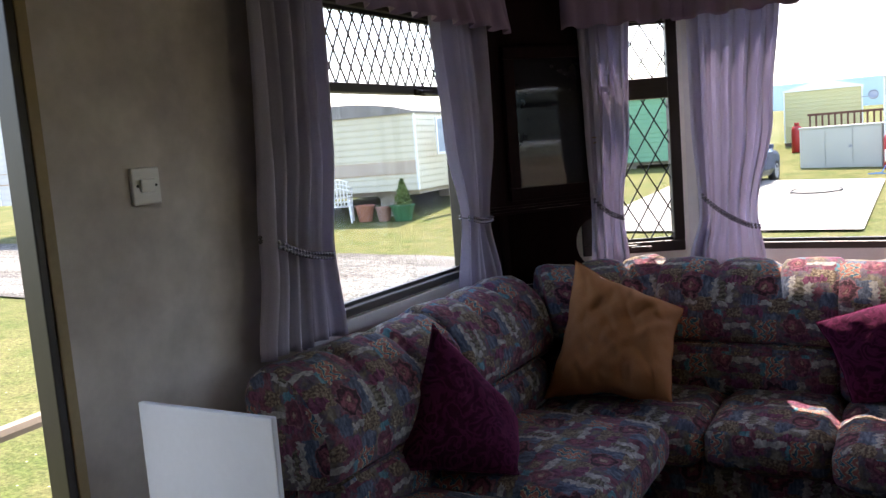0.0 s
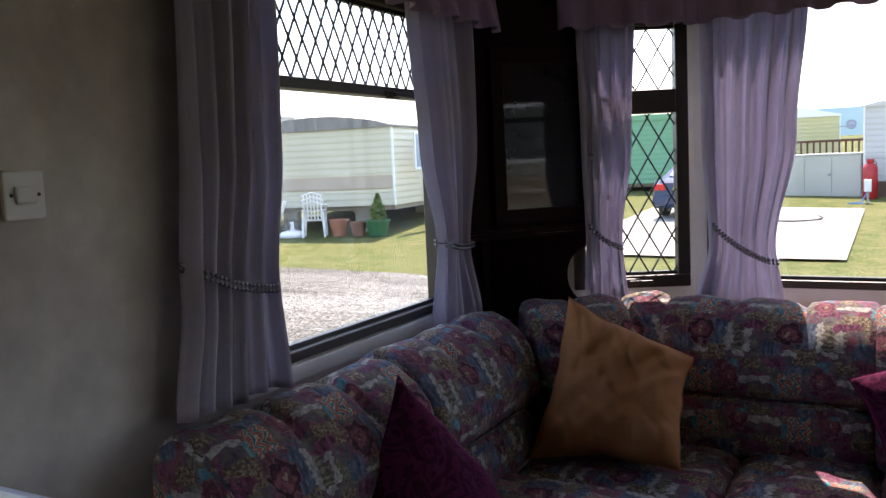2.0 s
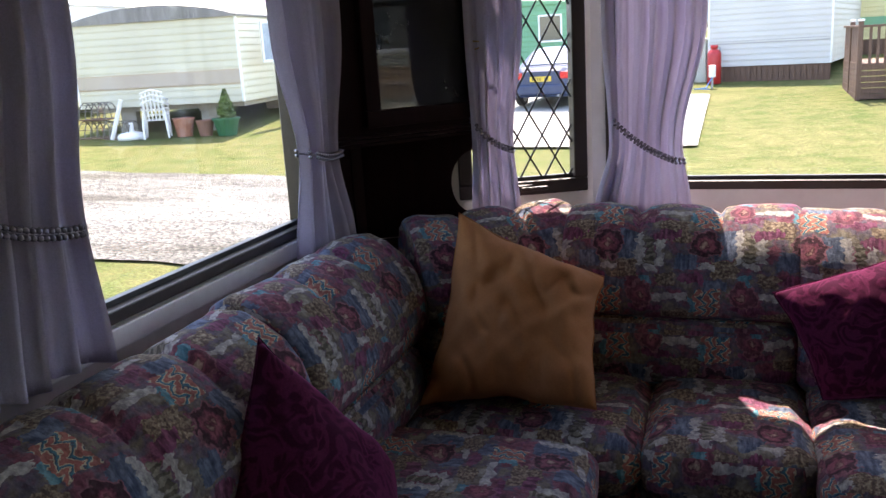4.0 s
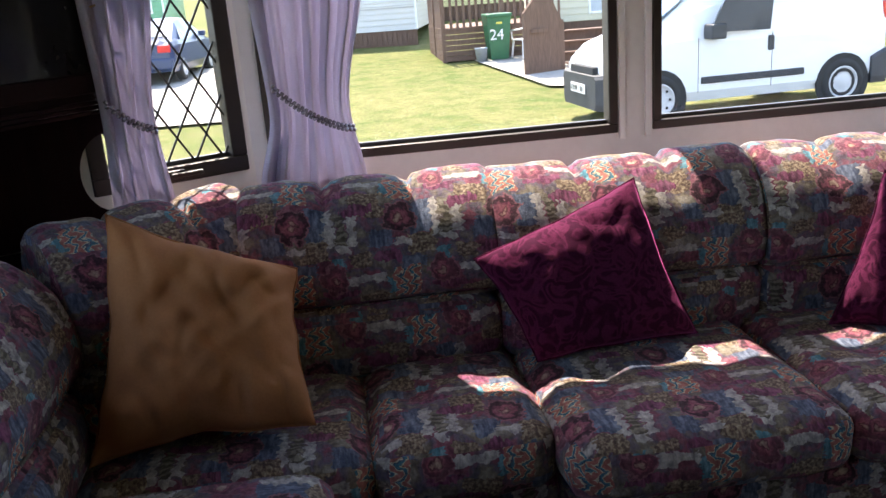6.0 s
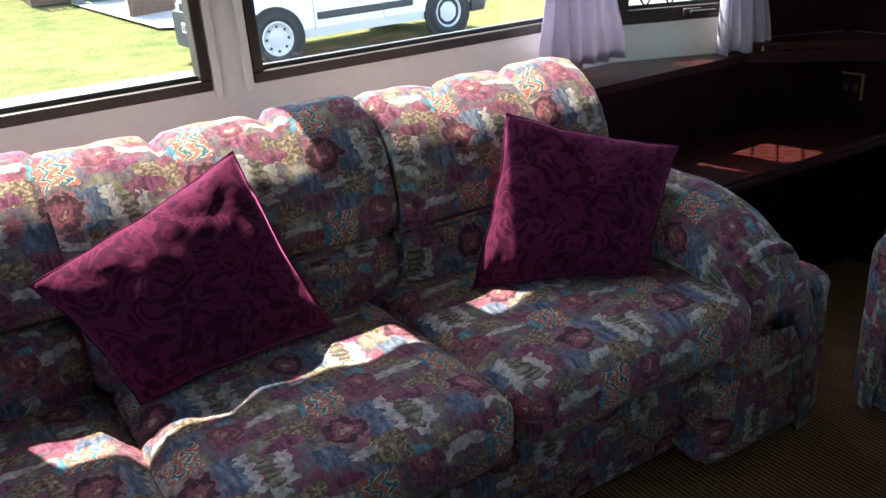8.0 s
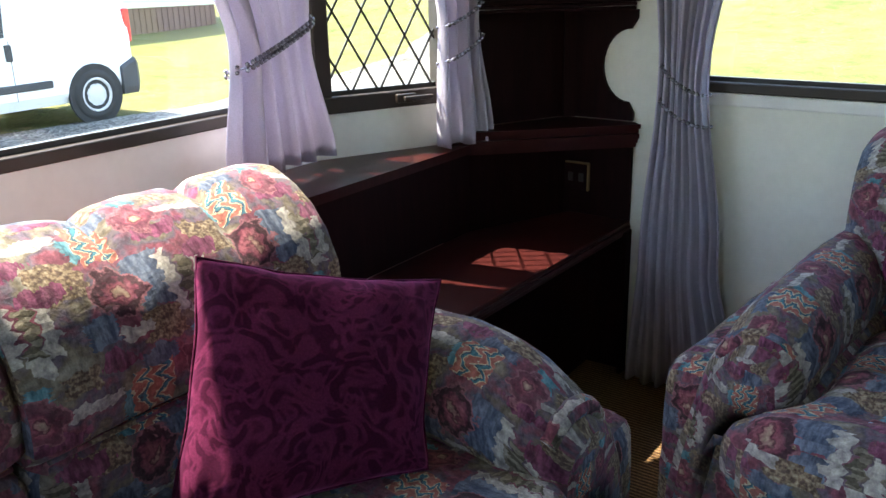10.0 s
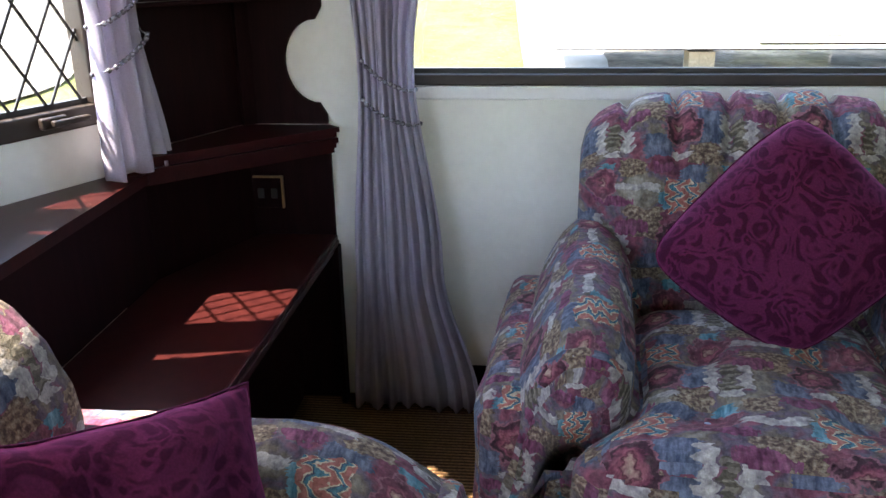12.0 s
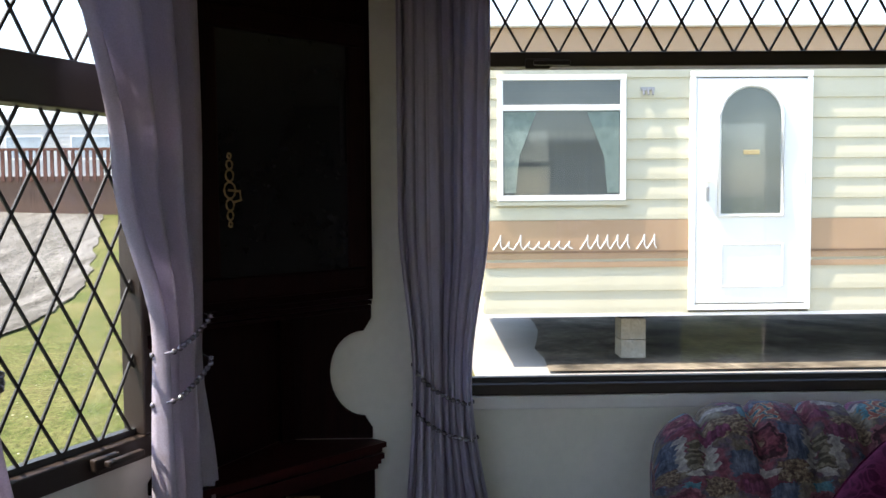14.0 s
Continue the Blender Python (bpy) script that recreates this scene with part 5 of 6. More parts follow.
caravan("white caravan with dark slatted skirting", (0.80, 26.0), (3.97, 25.35), 9.0, 0.33, 2.40, PALE, PALE, [(0.95, 0.975, GREY_METAL), (1.02, 1.035, GREY_METAL)], (), 0.18, DECK)
caravan("green clad caravan beyond the parked car", (-8.6, 28.2), (-3.6, 28.6), 9.0, 0.37, 2.52, MINT, MINT, (), [(3.9, 4.7, 1.3, 2.2, DARK_GLASS)], 0.15)
caravan("yellow clad lodge with a low gable", (-3.3, 36.4), (-0.45, 36.6), 2.5, 0.5, 2.55, YELLOW, PVC, [(0.3, 0.5, DECK)], (), 0.42, DECK, 0.0, "lodge", "lodge", "gable")
caravan("pale yellow caravan with a green stripe far off", (4.6, 33.5), (9.6, 33.0), 5.0, 0.75, 2.6, YELLOW, PVC, [(1.2, 1.5, MINT)], (), 0.2, DECK)
dh = caravan("cream clad holiday home beside the decking", (6.45, 22.0), (17.5, 19.6), 3.6, 0.35, 2.6, CREAM, PVC, (), [(1.55, 2.2, 0.5, 2.3, PALE_GLASS)], 0.2, DECK)
caravan("white lodge with a railed deck beyond the road", (34.0, 19.5), (34.0, 10.5), 5.0, 2.3, 4.2, PALE, PVC, (), [(2.0, 3.4, 2.9, 3.8, PALE_GLASS), (4.4, 6.0, 2.9, 3.8, PALE_GLASS)], 0.5, DECK)

# neighbouring caravan, long side towards the window
NX = 9.6
nb = thing("static_caravan", (NX, 0.0, gz(NX, 0)), "cream caravan with tan stripes and white arched door", "caravan", "static caravans")
nm, nw = run((NX, 1.45), (NX, -9.0))
ny = lambda y: 1.45 - y
dl, dr_ = ny(-0.34), ny(-1.41)
bm = bmesh.new()
for x0, x1, z0, z1 in ((0, dl, 0.32, 0.72), (0, dl, 1.145, 2.55), (dr_, nw, 0.32, 0.72), (dr_, nw, 1.145, 2.55), (dl, dr_, 2.42, 2.55)):
    cladding(bm, nm, x0, x1, z0, z1, 0.17)
box(bm, 0.0, dl, 0.0, 0.05, 0.72, 1.145, nm)
box(bm, dr_, nw, 0.0, 0.05, 0.72, 1.145, nm)
box(bm, 0.02, nw, 3.0, 3.05, 0.32, 2.8, nm)
cladding(bm, nm @ Matrix.Translation((0, 3.0, 0)) @ Matrix.Rotation(radians(-90), 4, "Z"), 0.0, 2.95, 0.32, 2.8)
box(bm, nw - 0.05, nw, 0.06, 2.98, 0.32, 2.8, nm)
part("wall", bm, CREAM, nb)
for x0, x1 in ((0, dl), (dr_, nw)):
    part("stripe", one_box(x0, x1, -0.012, -0.0005, 0.80, 1.14, nm), TAN, nb)
    part("stripe", one_box(x0, x1, -0.012, -0.0005, 0.725, 0.775, nm), TAN, nb)
    part("trim_line", one_box(x0, x1, -0.02, -0.0125, 0.853, 0.872, nm), plain("dark_tan", (0.2, 0.12, 0.07), (0.25, 0.15, 0.09), 3, 0.6), nb)
part("fascia", one_box(-0.02, nw, -0.02, 0.04, 2.552, 2.80, nm), TAN, nb)
bm = bmesh.new()
box(bm, -0.06, nw, -0.08, 0.05, 2.802, 2.86, nm, 0.01)
part("gutter", bm, PVC, nb)
bm = bmesh.new()
prism(bm, [(-0.05, 2.862), (0.75, 3.06), (1.5, 3.12), (2.25, 3.06), (3.1, 2.862)], nw, nm @ Matrix.Rotation(radians(90), 4, "Z") @ Matrix.Scale(-1, 4, (0, 1, 0)))
part("roof", bm, PALE, nb)
part("sill_trim", one_box(0, nw, -0.018, 0.05, 0.29, 0.318, nm), PVC, nb)
# window with drawn back curtains
wx0, wx1 = ny(1.34), ny(0.22)
nwd = part("window", bm_frame(nm, wx0, wx1, 1.31, 2.40, 0.05), PVC, nb)
part("transom", one_box(wx0 + 0.05, wx1 - 0.05, -0.043, -0.014, 2.09, 2.14, nm, 0.004), PVC, nwd)
part("pane", one_box(wx0 + 0.05, wx1 - 0.05, -0.024, -0.018, 1.36, 2.35, nm), DARK_GLASS, nwd)
for s, x0 in ((1, wx0 + 0.06), (-1, wx1 - 0.06)):
    bm = bmesh.new()
    out = [(0, 1.38), (s * 0.10, 1.38), (s * 0.13, 1.7), (s * 0.28, 2.08), (0, 2.08)]
    prism(bm, out, 0.003, nm @ Matrix.Translation((x0, -0.028, 0)))
    part("curtain", bm, plain("grey_green_curtain", (0.14, 0.19, 0.17), (0.22, 0.28, 0.25), 14, 0.9), nwd)
part("lower_frame_line", one_box(wx0 - 0.02, wx1 + 0.02, -0.04, -0.012, 1.27, 1.305, nm), CREAM, nwd)
# door
nd = part("door", one_box(dl + 0.05, dr_ - 0.05, -0.045, 0.0, 0.40, 2.36, nm, 0.01), PVC, nb, "white moulded door with an arched dark pane")
part("door_frame", bm_frame(nm, dl, dr_, 0.34, 2.42, 0.05, -0.05, 0.03), PVC, nb)
gx0, gx1 = ny(-0.61), ny(-1.13)
out = [(gx0, 1.19), (gx1, 1.19)] + [((gx0 + gx1) / 2 + (gx1 - gx0) / 2 * math.cos(a), 2.02 + 0.26 * math.sin(a)) for a in [math.pi * i / 14 for i in range(15)]]
bm = bmesh.new()
prism(bm, out, 0.008, nm @ Matrix.Translation((0, -0.052, 0)))
part("pane", bm, plain("grey_door_glass", (0.11, 0.13, 0.12), (0.15, 0.17, 0.16), 4, 0.1, spec=0.6, strength=0.0), nd)
bm = bmesh.new()
tube(bm, [nm @ Vector((x, -0.055, z)) for x, z in [(gx0 - 0.02, 1.17), (gx0 - 0.02, 2.02)] + [((gx0 + gx1) / 2 - ((gx1 - gx0) / 2 + 0.02) * math.cos(a), 2.02 + 0.28 * math.sin(a)) for a in [math.pi * i / 14 for i in range(1, 14)]] + [(gx1 + 0.02, 2.02), (gx1 + 0.02, 1.17)]], 0.018, 8, True)
part("pane_moulding", bm, PVC, nd, smooth=True)
bm = bmesh.new()
for z0, z1 in ((0.55, 0.92), ):
    for a, b in (((dl + 0.28, z0), (dr_ - 0.25, z0)), ((dr_ - 0.25, z0), (dr_ - 0.25, z1)), ((dr_ - 0.25, z1), (dl + 0.28, z1)), ((dl + 0.28, z1), (dl + 0.28, z0))):
        tube(bm, [nm @ Vector((a[0], -0.047, a[1])), nm @ Vector((b[0], -0.047, b[1]))], 0.01, 6)
part("panel_moulding", bm, PVC, nd)
part("letter_plate", one_box((gx0 + gx1) / 2 - 0.07, (gx0 + gx1) / 2 + 0.07, -0.062, -0.053, 1.70, 1.74, nm, 0.004), BRASS, nd)
part("handle", one_box(dl + 0.13, dl + 0.19, -0.09, -0.047, 1.46, 1.49, nm, 0.005), PVC, nd)
part("lock", one_box(dl + 0.14, dl + 0.165, -0.06, -0.047, 1.30, 1.42, nm, 0.004), GREY_METAL, nd)
# model name, drawn as plain slanted strokes
bm = bmesh.new()
x = ny(1.38)
for word, tall in ((8, 0), (5, 1), (2, 1)):
    for i in range(word):
        h = 0.13 if (tall or i == 0 or i == 2) else 0.075
        tube(bm, [nm @ Vector((x, -0.016, 0.885)), nm @ Vector((x + 0.02 + 0.25 * h, -0.016, 0.885 + 0.6 * h)), nm @ Vector((x + 0.04 + 0.2 * h, -0.016, 0.885 + h)), nm @ Vector((x + 0.02 + 0.35 * h, -0.016, 0.885 + 0.3 * h)), nm @ Vector((x + 0.085, -0.016, 0.89))], 0.0055, 6)
        x += 0.088
    x += 0.06
part("script_mark", bm, PVC, nb, "white flowing script mark on the stripe")
# outside tap fitting and blocks under the chassis
bm = bmesh.new()
for dx in (-0.04, 0.0, 0.04):
    tube(bm, [nm @ Vector((ny(0.03) + dx, -0.03, 2.27)), nm @ Vector((ny(0.03) + dx, -0.05, 2.22))], 0.01, 6)
box(bm, ny(0.03) - 0.06, ny(0.03) + 0.06, -0.03, -0.005, 2.26, 2.29, nm)
part("wall_lamp", bm, GREY_METAL, nb)
gN = gz(9.9, 0)
for y, hgt in ((0.05, 0.24), (-3.2, 0.24), (-6.2, 0.24)):
    for i in range(2):
        part("support_block", one_box(ny(y) - 0.13, ny(y) + 0.1, 0.3, 0.55, gN + 0.03 + 0.2 * i, gN + 0.225 + 0.2 * i, nm, 0.008), BLOCK, nb)
part("chassis", one_box(0.1, nw - 0.1, 0.45, 2.7, 0.22, 0.288, nm), DARKWOOD, nb)

# ---------- decking with steps ----------
dk = thing("timber_deck", (4.1, 20.6, gz(4.1, 20.6)), "brown stained raised decking with slatted railing", "decking")
dz, dt = 0.47, 1.27
part("floor_boards", one_box(4.05, 7.0, 20.55, 23.2, dz - 0.06, dz, None, 0.01), DECK, dk)
for i in range(6):
    z = gz(4.2, 20.6) + 0.02 + i * 0.125
    part("skirt_board", one_box(4.08, 7.0, 20.56, 20.585, z, z + 0.115, None, 0.004), DECK, dk)
    part("skirt_board", one_box(4.05, 4.075, 20.6, 23.2, z, z + 0.115, None, 0.004), DECK, dk)
for x in steps(4.28, 6.9, 0.15):
    part("baluster", one_box(x - 0.03, x + 0.03, 20.575, 20.6, dz, dt - 0.04, None, 0.004), DECK, dk)
for y in steps(20.75, 23.1, 0.155):
    part("side_board", one_box(4.06, 4.085, y - 0.07, y + 0.07, dz, dt - 0.04, None, 0.004), DECK, dk)
part("hand_rail", one_box(4.02, 7.0, 20.54, 20.63, dt - 0.04, dt + 0.01, None, 0.008), DECK, dk)
part("hand_rail", one_box(4.02, 4.11, 20.63, 23.2, dt - 0.04, dt + 0.01, None, 0.008), DECK, dk)
for p in ((4.08, 20.6), (5.5, 20.6), (4.08, 22.0)):
    post = part("post", one_box(p[0] - 0.05, p[0] + 0.05, p[1] - 0.055, p[1] + 0.045, gz(*p), dt + 0.09, None, 0.006), DECK, dk)
    part("cap", one_box(p[0] - 0.065, p[0] + 0.065, p[1] - 0.07, p[1] + 0.06, dt + 0.09, dt + 0.14, None, 0.015), PVC, post)
st = thing("timber_steps", (5.6, 17.2, gz(5.6, 17.2)), "brown timber steps with a solid side panel", "steps")
g = gz(5.6, 17.2)
bm = bmesh.new()
prism(bm, [(0, 0), (0.95, 0), (0.95, 0.95), (0.6, 1.62), (0.35, 1.62), (0.0, 1.25)], 0.06, Matrix.Translation((5.25, 17.2, g)) @ Matrix.Rotation(radians(18), 4, "Z"))
part("side_panel", bm, DECK, st)
part("latch_rail", one_box(5.4, 5.75, 17.22, 17.25, g + 0.85, g + 0.93, None, 0.006), DECK, st)
for i in range(4):
    part("tread", one_box(6.2, 7.3, 17.35 + 0.28 * i, 17.68 + 0.28 * i, g + 0.20 * (i + 1) - 0.04, g + 0.20 * (i + 1), None, 0.006), DECK, st)
    part("riser", one_box(6.2, 7.3, 17.42 + 0.28 * i, 17.445 + 0.28 * i, g + 0.20 * i, g + 0.20 * (i + 1) - 0.041, None), DECK, st)
part("string", one_box(7.3, 7.34, 17.3, 18.6, g, g + 0.8, None, 0.006), DECK, st)

# wheelie bin, bucket, white chair
bn = thing("wheelie_bin", (5.29, 20.2, gz(5.29, 20.2)), "green wheelie bin marked 24 in white paint", "bin")
g = gz(5.29, 20.2) + 0.05
BIN = plain("green_bin_plastic", (0.02, 0.10, 0.045), (0.03, 0.14, 0.06), 5, 0.5)
bm = bmesh.new()
a = [bm.verts.new((5.29 + sx * 0.20, 20.2 + sy * 0.24, g)) for sx, sy in ((-1, -1), (1, -1), (1, 1), (-1, 1))]
b = [bm.verts.new((5.29 + sx * 0.28, 20.2 + sy * 0.33, g + 0.95)) for sx, sy in ((-1, -1), (1, -1), (1, 1), (-1, 1))]
bm.faces.new(a[::-1]); bm.faces.new(b)
for i in range(4):
    bm.faces.new((a[i], a[(i + 1) % 4], b[(i + 1) % 4], b[i]))
part("tub", bm, BIN, bn)
part("lid", one_box(4.99, 5.59, 19.83, 20.55, g + 0.95, g + 1.03, None, 0.025), BIN, bn)
part("sticker", one_box(5.22, 5.36, 19.88, 19.885, g + 0.80, g + 0.9), plain("yellow_sticker", (0.6, 0.5, 0.06), (0.65, 0.55, 0.1), 4, 0.5), bn)
cu = bpy.data.curves.new("house_number", "FONT")
cu.body, cu.size, cu.extrude = "24", 0.34, 0.004
nt = new("house_number", cu)
nt.data.materials.append(PVC)
nt.matrix_world = Matrix.Translation((5.06 - 5.29, -0.290, 0.50)) @ Matrix.Rotation(radians(95.4), 4, "X")
nt.parent = bn
bk = thing("bucket", (4.86, 20.0, gz(4.86, 20.0)), "small grey bucket beside the bin", "bucket")
bm = bmesh.new()
lathe(bm, [(0.11, 0.0), (0.15, 0.27), (0.16, 0.28), (0.16, 0.3), (0.14, 0.3), (0.1, 0.02)], (4.86, 20.0, gz(4.86, 20.0) + 0.05), 16)
part("pail", bm, plain("grey_plastic", (0.25, 0.27, 0.3), (0.32, 0.34, 0.37), 6, 0.5), bk, smooth=True)


def garden_chair(x, y, z, rz, label, stack=1):
    """Moulded white plastic armchair, or a stack of them."""
    ob = thing("garden_chair", (x, y, z), label, "chair", "white garden chairs")
    for k in range(stack):
        m = T(x, y, z + 0.11 * k, rz)
        for sx, sy in ((-1, -1), (1, -1), (-1, 1), (1, 1)):
            bm = bmesh.new()
            tube(bm, [m @ Vector((sx * 0.27, sy * 0.25, 0.0)), m @ Vector((sx * 0.23, sy * 0.2, 0.42))], 0.025, 6)
            part("leg", bm, WHITE_PLASTIC, ob)
        bm = one_box(-0.25, 0.25, -0.24, 0.22, 0.40, 0.43, m, 0.012)
        part("seat", bm, WHITE_PLASTIC, ob)
        bm = bmesh.new()
        for i in range(6):
            u = -0.2 + 0.08 * i
            tube(bm, [m @ Vector((u, 0.22, 0.43)), m @ Vector((u * 1.05, 0.30, 0.83))], 0.02, 6)
        tube(bm, [m @ Vector((-0.25, 0.29, 0.80)), m @ Vector((0, 0.31, 0.88)), m @ Vector((0.25, 0.29, 0.80))], 0.025, 6)
        part("back", bm, WHITE_PLASTIC, ob)
        for sx in (-1, 1):
            bm = bmesh.new()
            tube(bm, [m @ Vector((sx * 0.26, -0.22, 0.42)), m @ Vector((sx * 0.28, -0.22, 0.63)), m @ Vector((sx * 0.28, 0.05, 0.65)), m @ Vector((sx * 0.25, 0.28, 0.68))], 0.022, 6)
            part("arm", bm, WHITE_PLASTIC, ob)
    return ob


garden_chair(5.95, 20.0, gz(5.95, 20) + 0.05, 200, "white plastic garden chair beside the bin")
garden_chair(-10.95, 16.20, gz(-10.95, 16.20), -150, "stack of white plastic garden chairs on the grass", 3)
for x, y, r, h, mat, lab in ((-10.40, 16.45, 0.24, 0.42, plain("terracotta", (0.30, 0.12, 0.07), (0.38, 0.16, 0.1), 6, 0.8), "terracotta plant pot against the caravan"), (-9.90, 16.55, 0.2, 0.36, plain("brown_pot", (0.2, 0.1, 0.07), (0.26, 0.13, 0.09), 6, 0.8), "brown plant pot against the caravan"), (-9.40, 16.65, 0.3, 0.4, BIN, "green tub planter with a small conifer")):
    ob = thing("plant_pot", (x, y, gz(x, y)), lab, "plant pot")
    bm = bmesh.new()
    lathe(bm, [(r * 0.7, 0), (r, h * 0.9), (r * 1.08, h * 0.9), (r * 1.08, h), (r * 0.9, h), (r * 0.85, h * 0.8)], (x, y, gz(x, y)), 16)
    part("pot", bm, mat, ob)
LEAFY = plain("conifer_green", (0.07, 0.12, 0.03), (0.14, 0.19, 0.05), 12, 0.8)


def leaf_clump(centre, size, count, seed, leaf=0.05):
    rnd = random.Random(seed)
    bm = bmesh.new()
    for _ in range(count):
        h = rnd.random()
        a, r = rnd.uniform(0, 6.28), size[0] * (1 - h) ** 0.7 * rnd.uniform(0.3, 1)
        p = Vector(centre) + Vector((r * math.cos(a), r * math.sin(a), h * size[1]))
        q = Euler((rnd.uniform(0, 6), rnd.uniform(0, 6), rnd.uniform(0, 6))).to_matrix()
        vs = [bm.verts.new(p + q @ Vector(c)) for c in ((-leaf * 0.4, 0, 0), (0, -leaf, 0), (leaf * 0.4, 0, 0), (0, leaf, 0.01))]
        bm.faces.new(vs)
    return bm


sh = thing("shrub", (-9.37, 16.65, gz(-9.37, 16.65) + 0.36), "small pointed yellow-green conifer in a tub", "shrub")
part("foliage", leaf_clump((-9.37, 16.65, gz(-9.37, 16.65) + 0.38), (0.24, 0.65), 700, 3), LEAFY, sh)
bm = bmesh.new()
tube(bm, [(-9.37, 16.65, gz(-9.37, 16.65) + 0.3), (-9.37, 16.65, gz(-9.37, 16.65) + 0.85)], [0.02, 0.008], 6)
part("stem", bm, DECK, sh)
for k, (x, y, z) in enumerate(((-12.55, 16.10, 0.0), (-12.50, 16.15, 0.42), (-11.85, 16.10, 0.0))):
    g = gz(x, y) + z
    ob = thing("lobster_pot", (x, y, g), "netted lobster pot stacked on the grass", "lobster pot", "lobster pots")
    bm = bmesh.new()
    for i in range(5):
        tube(bm, [(x - 0.35 + 0.175 * i, y + 0.24 * math.cos(a), g + 0.02 + 0.38 * math.sin(a)) for a in [math.pi * j / 8 for j in range(9)]], 0.014, 5)
    for j in range(7):
        a = math.pi * j / 6
        tube(bm, [(x - 0.36, y + 0.24 * math.cos(a), g + 0.02 + 0.38 * math.sin(a)), (x + 0.36, y + 0.24 * math.cos(a), g + 0.02 + 0.38 * math.sin(a))], 0.008, 5)
    part("frame", bm, plain("weathered_net", (0.12, 0.11, 0.09), (0.2, 0.18, 0.15), 9, 0.9), ob)
    part("base", one_box(x - 0.36, x + 0.36, y - 0.25, y + 0.25, g, g + 0.025), DECK, ob)
pb = thing("parasol_base", (-11.50, 16.00, gz(-11.50, 16.00)), "white plastic parasol base with a leaning tube", "parasol base")
bm = bmesh.new()
g = gz(-11.50, 16.00)
lathe(bm, [(0.32, 0.0), (0.33, 0.08), (0.26, 0.14), (0.06, 0.18), (0.045, 0.38), (0.03, 0.38)], (-11.50, 16.00, g), 20)
part("base", bm, WHITE_PLASTIC, pb, smooth=True)
bm = bmesh.new()
tube(bm, [(-11.95, 15.85, g + 0.02), (-11.60, 15.90, g + 0.9)], 0.05, 8)
part("tube", bm, WHITE_PLASTIC, pb)

# gas bottle, hook-up post, steel store, lodge deck rail
gb = thing("gas_bottle", (0.97, 25.4, gz(0.97, 25.4)), "tall red gas bottle by the white caravan", "gas bottle")
bm = bmesh.new()
g = gz(0.97, 25.4)
lathe(bm, [(0.17, 0), (0.19, 0.03), (0.19, 0.82), (0.15, 0.93), (0.06, 0.97), (0.1, 0.98), (0.1, 1.08), (0.06, 1.08)], (0.97, 25.4, g), 20)
part("cylinder", bm, plain("red_paint", (0.42, 0.02, 0.02), (0.5, 0.03, 0.03), 5, 0.4), gb, smooth=True)
bm = bmesh.new()
tube(bm, [(0.99, 25.35, g + 1.05), (1.12, 25.4, g + 1.0), (1.14, 25.42, g + 0.6), (1.15, 25.45, g + 0.3)], 0.012, 6)
part("hose", bm, LEAD, gb)
hp = thing("hookup_post", (0.95, 24.2, gz(0.95, 24.2)), "short white electric hook-up post in the grass", "post")
g = gz(0.95, 24.2)
part("stem", one_box(0.92, 0.98, 24.17, 24.23, g, g + 0.3, None, 0.008), GREY_METAL, hp)
part("head", one_box(0.86, 1.04, 24.12, 24.28, g + 0.3, g + 0.62, None, 0.02), PVC, hp)
bm = bmesh.new()
tube(bm, [(0.95, 24.1, g + 0.3), (0.8, 23.9, g + 0.04), (0.5, 23.8, g + 0.03), (0.9, 23.6, g + 0.03)], 0.015, 6)
part("cable", bm, plain("blue_cable", (0.05, 0.2, 0.5), (0.08, 0.26, 0.6), 5, 0.5), hp)
hose = thing("coiled_hose", (-0.4, 20.5, gz(-0.4, 20.5) + 0.05), "loop of dark hose lying on the slab", "hose")
bm = bmesh.new()
tube(bm, [(-0.4 + 0.55 * math.cos(a), 20.5 + 0.9 * math.sin(a), gz(-0.4, 20.5) + 0.07) for a in [2 * math.pi * i / 24 for i in range(24)]], 0.02, 6, True)
part("loop", bm, LEAD, hose)
sd = thing("steel_store", (-0.4, 26.4, gz(-0.4, 26.4)), "low beige painted steel storage box", "store")
m, w = run((-1.55, 26.9), (0.72, 25.98))
g = gz(0, 26.3) - 0.05
part("body", one_box(0, w, 0, 1.3, g, 1.10, m, 0.01), BEIGE, sd)
part("lid", one_box(-0.03, w + 0.03, -0.03, 1.33, 1.102, 1.15, m, 0.01), BEIGE, sd)
for k in range(3):
    part("door_panel", one_box(w * k / 3 + 0.015, w * (k + 1) / 3 - 0.015, -0.018, -0.001, g + 0.06, 1.06, m, 0.004), BEIGE, sd)
part("padlock", one_box(w * 0.62, w * 0.66, -0.04, -0.019, 0.5, 0.58, m, 0.004), GREY_METAL, sd)
lr = thing("deck_railing", (0.0, 31.0, gz(0, 31)), "red-brown timber railing in front of the lodge", "railing")
g = gz(0, 31)
for x in steps(-1.75, 3.2, 0.2):
    part("baluster", one_box(x, x + 0.06, 31.0, 31.05, 0.9, 1.50), TIMBER, lr)
part("top_rail", one_box(-1.8, 3.3, 30.98, 31.08, 1.50, 1.58), TIMBER, lr)
part("fascia", one_box(-1.8, 3.3, 31.0, 31.06, g, 0.9), BEIGE, lr)
rb = thing("gas_bottle", (-2.41, 33.0, gz(-2.41, 33.0)), "tall red gas bottle beside the yellow lodge", "gas bottle")
bm = bmesh.new()
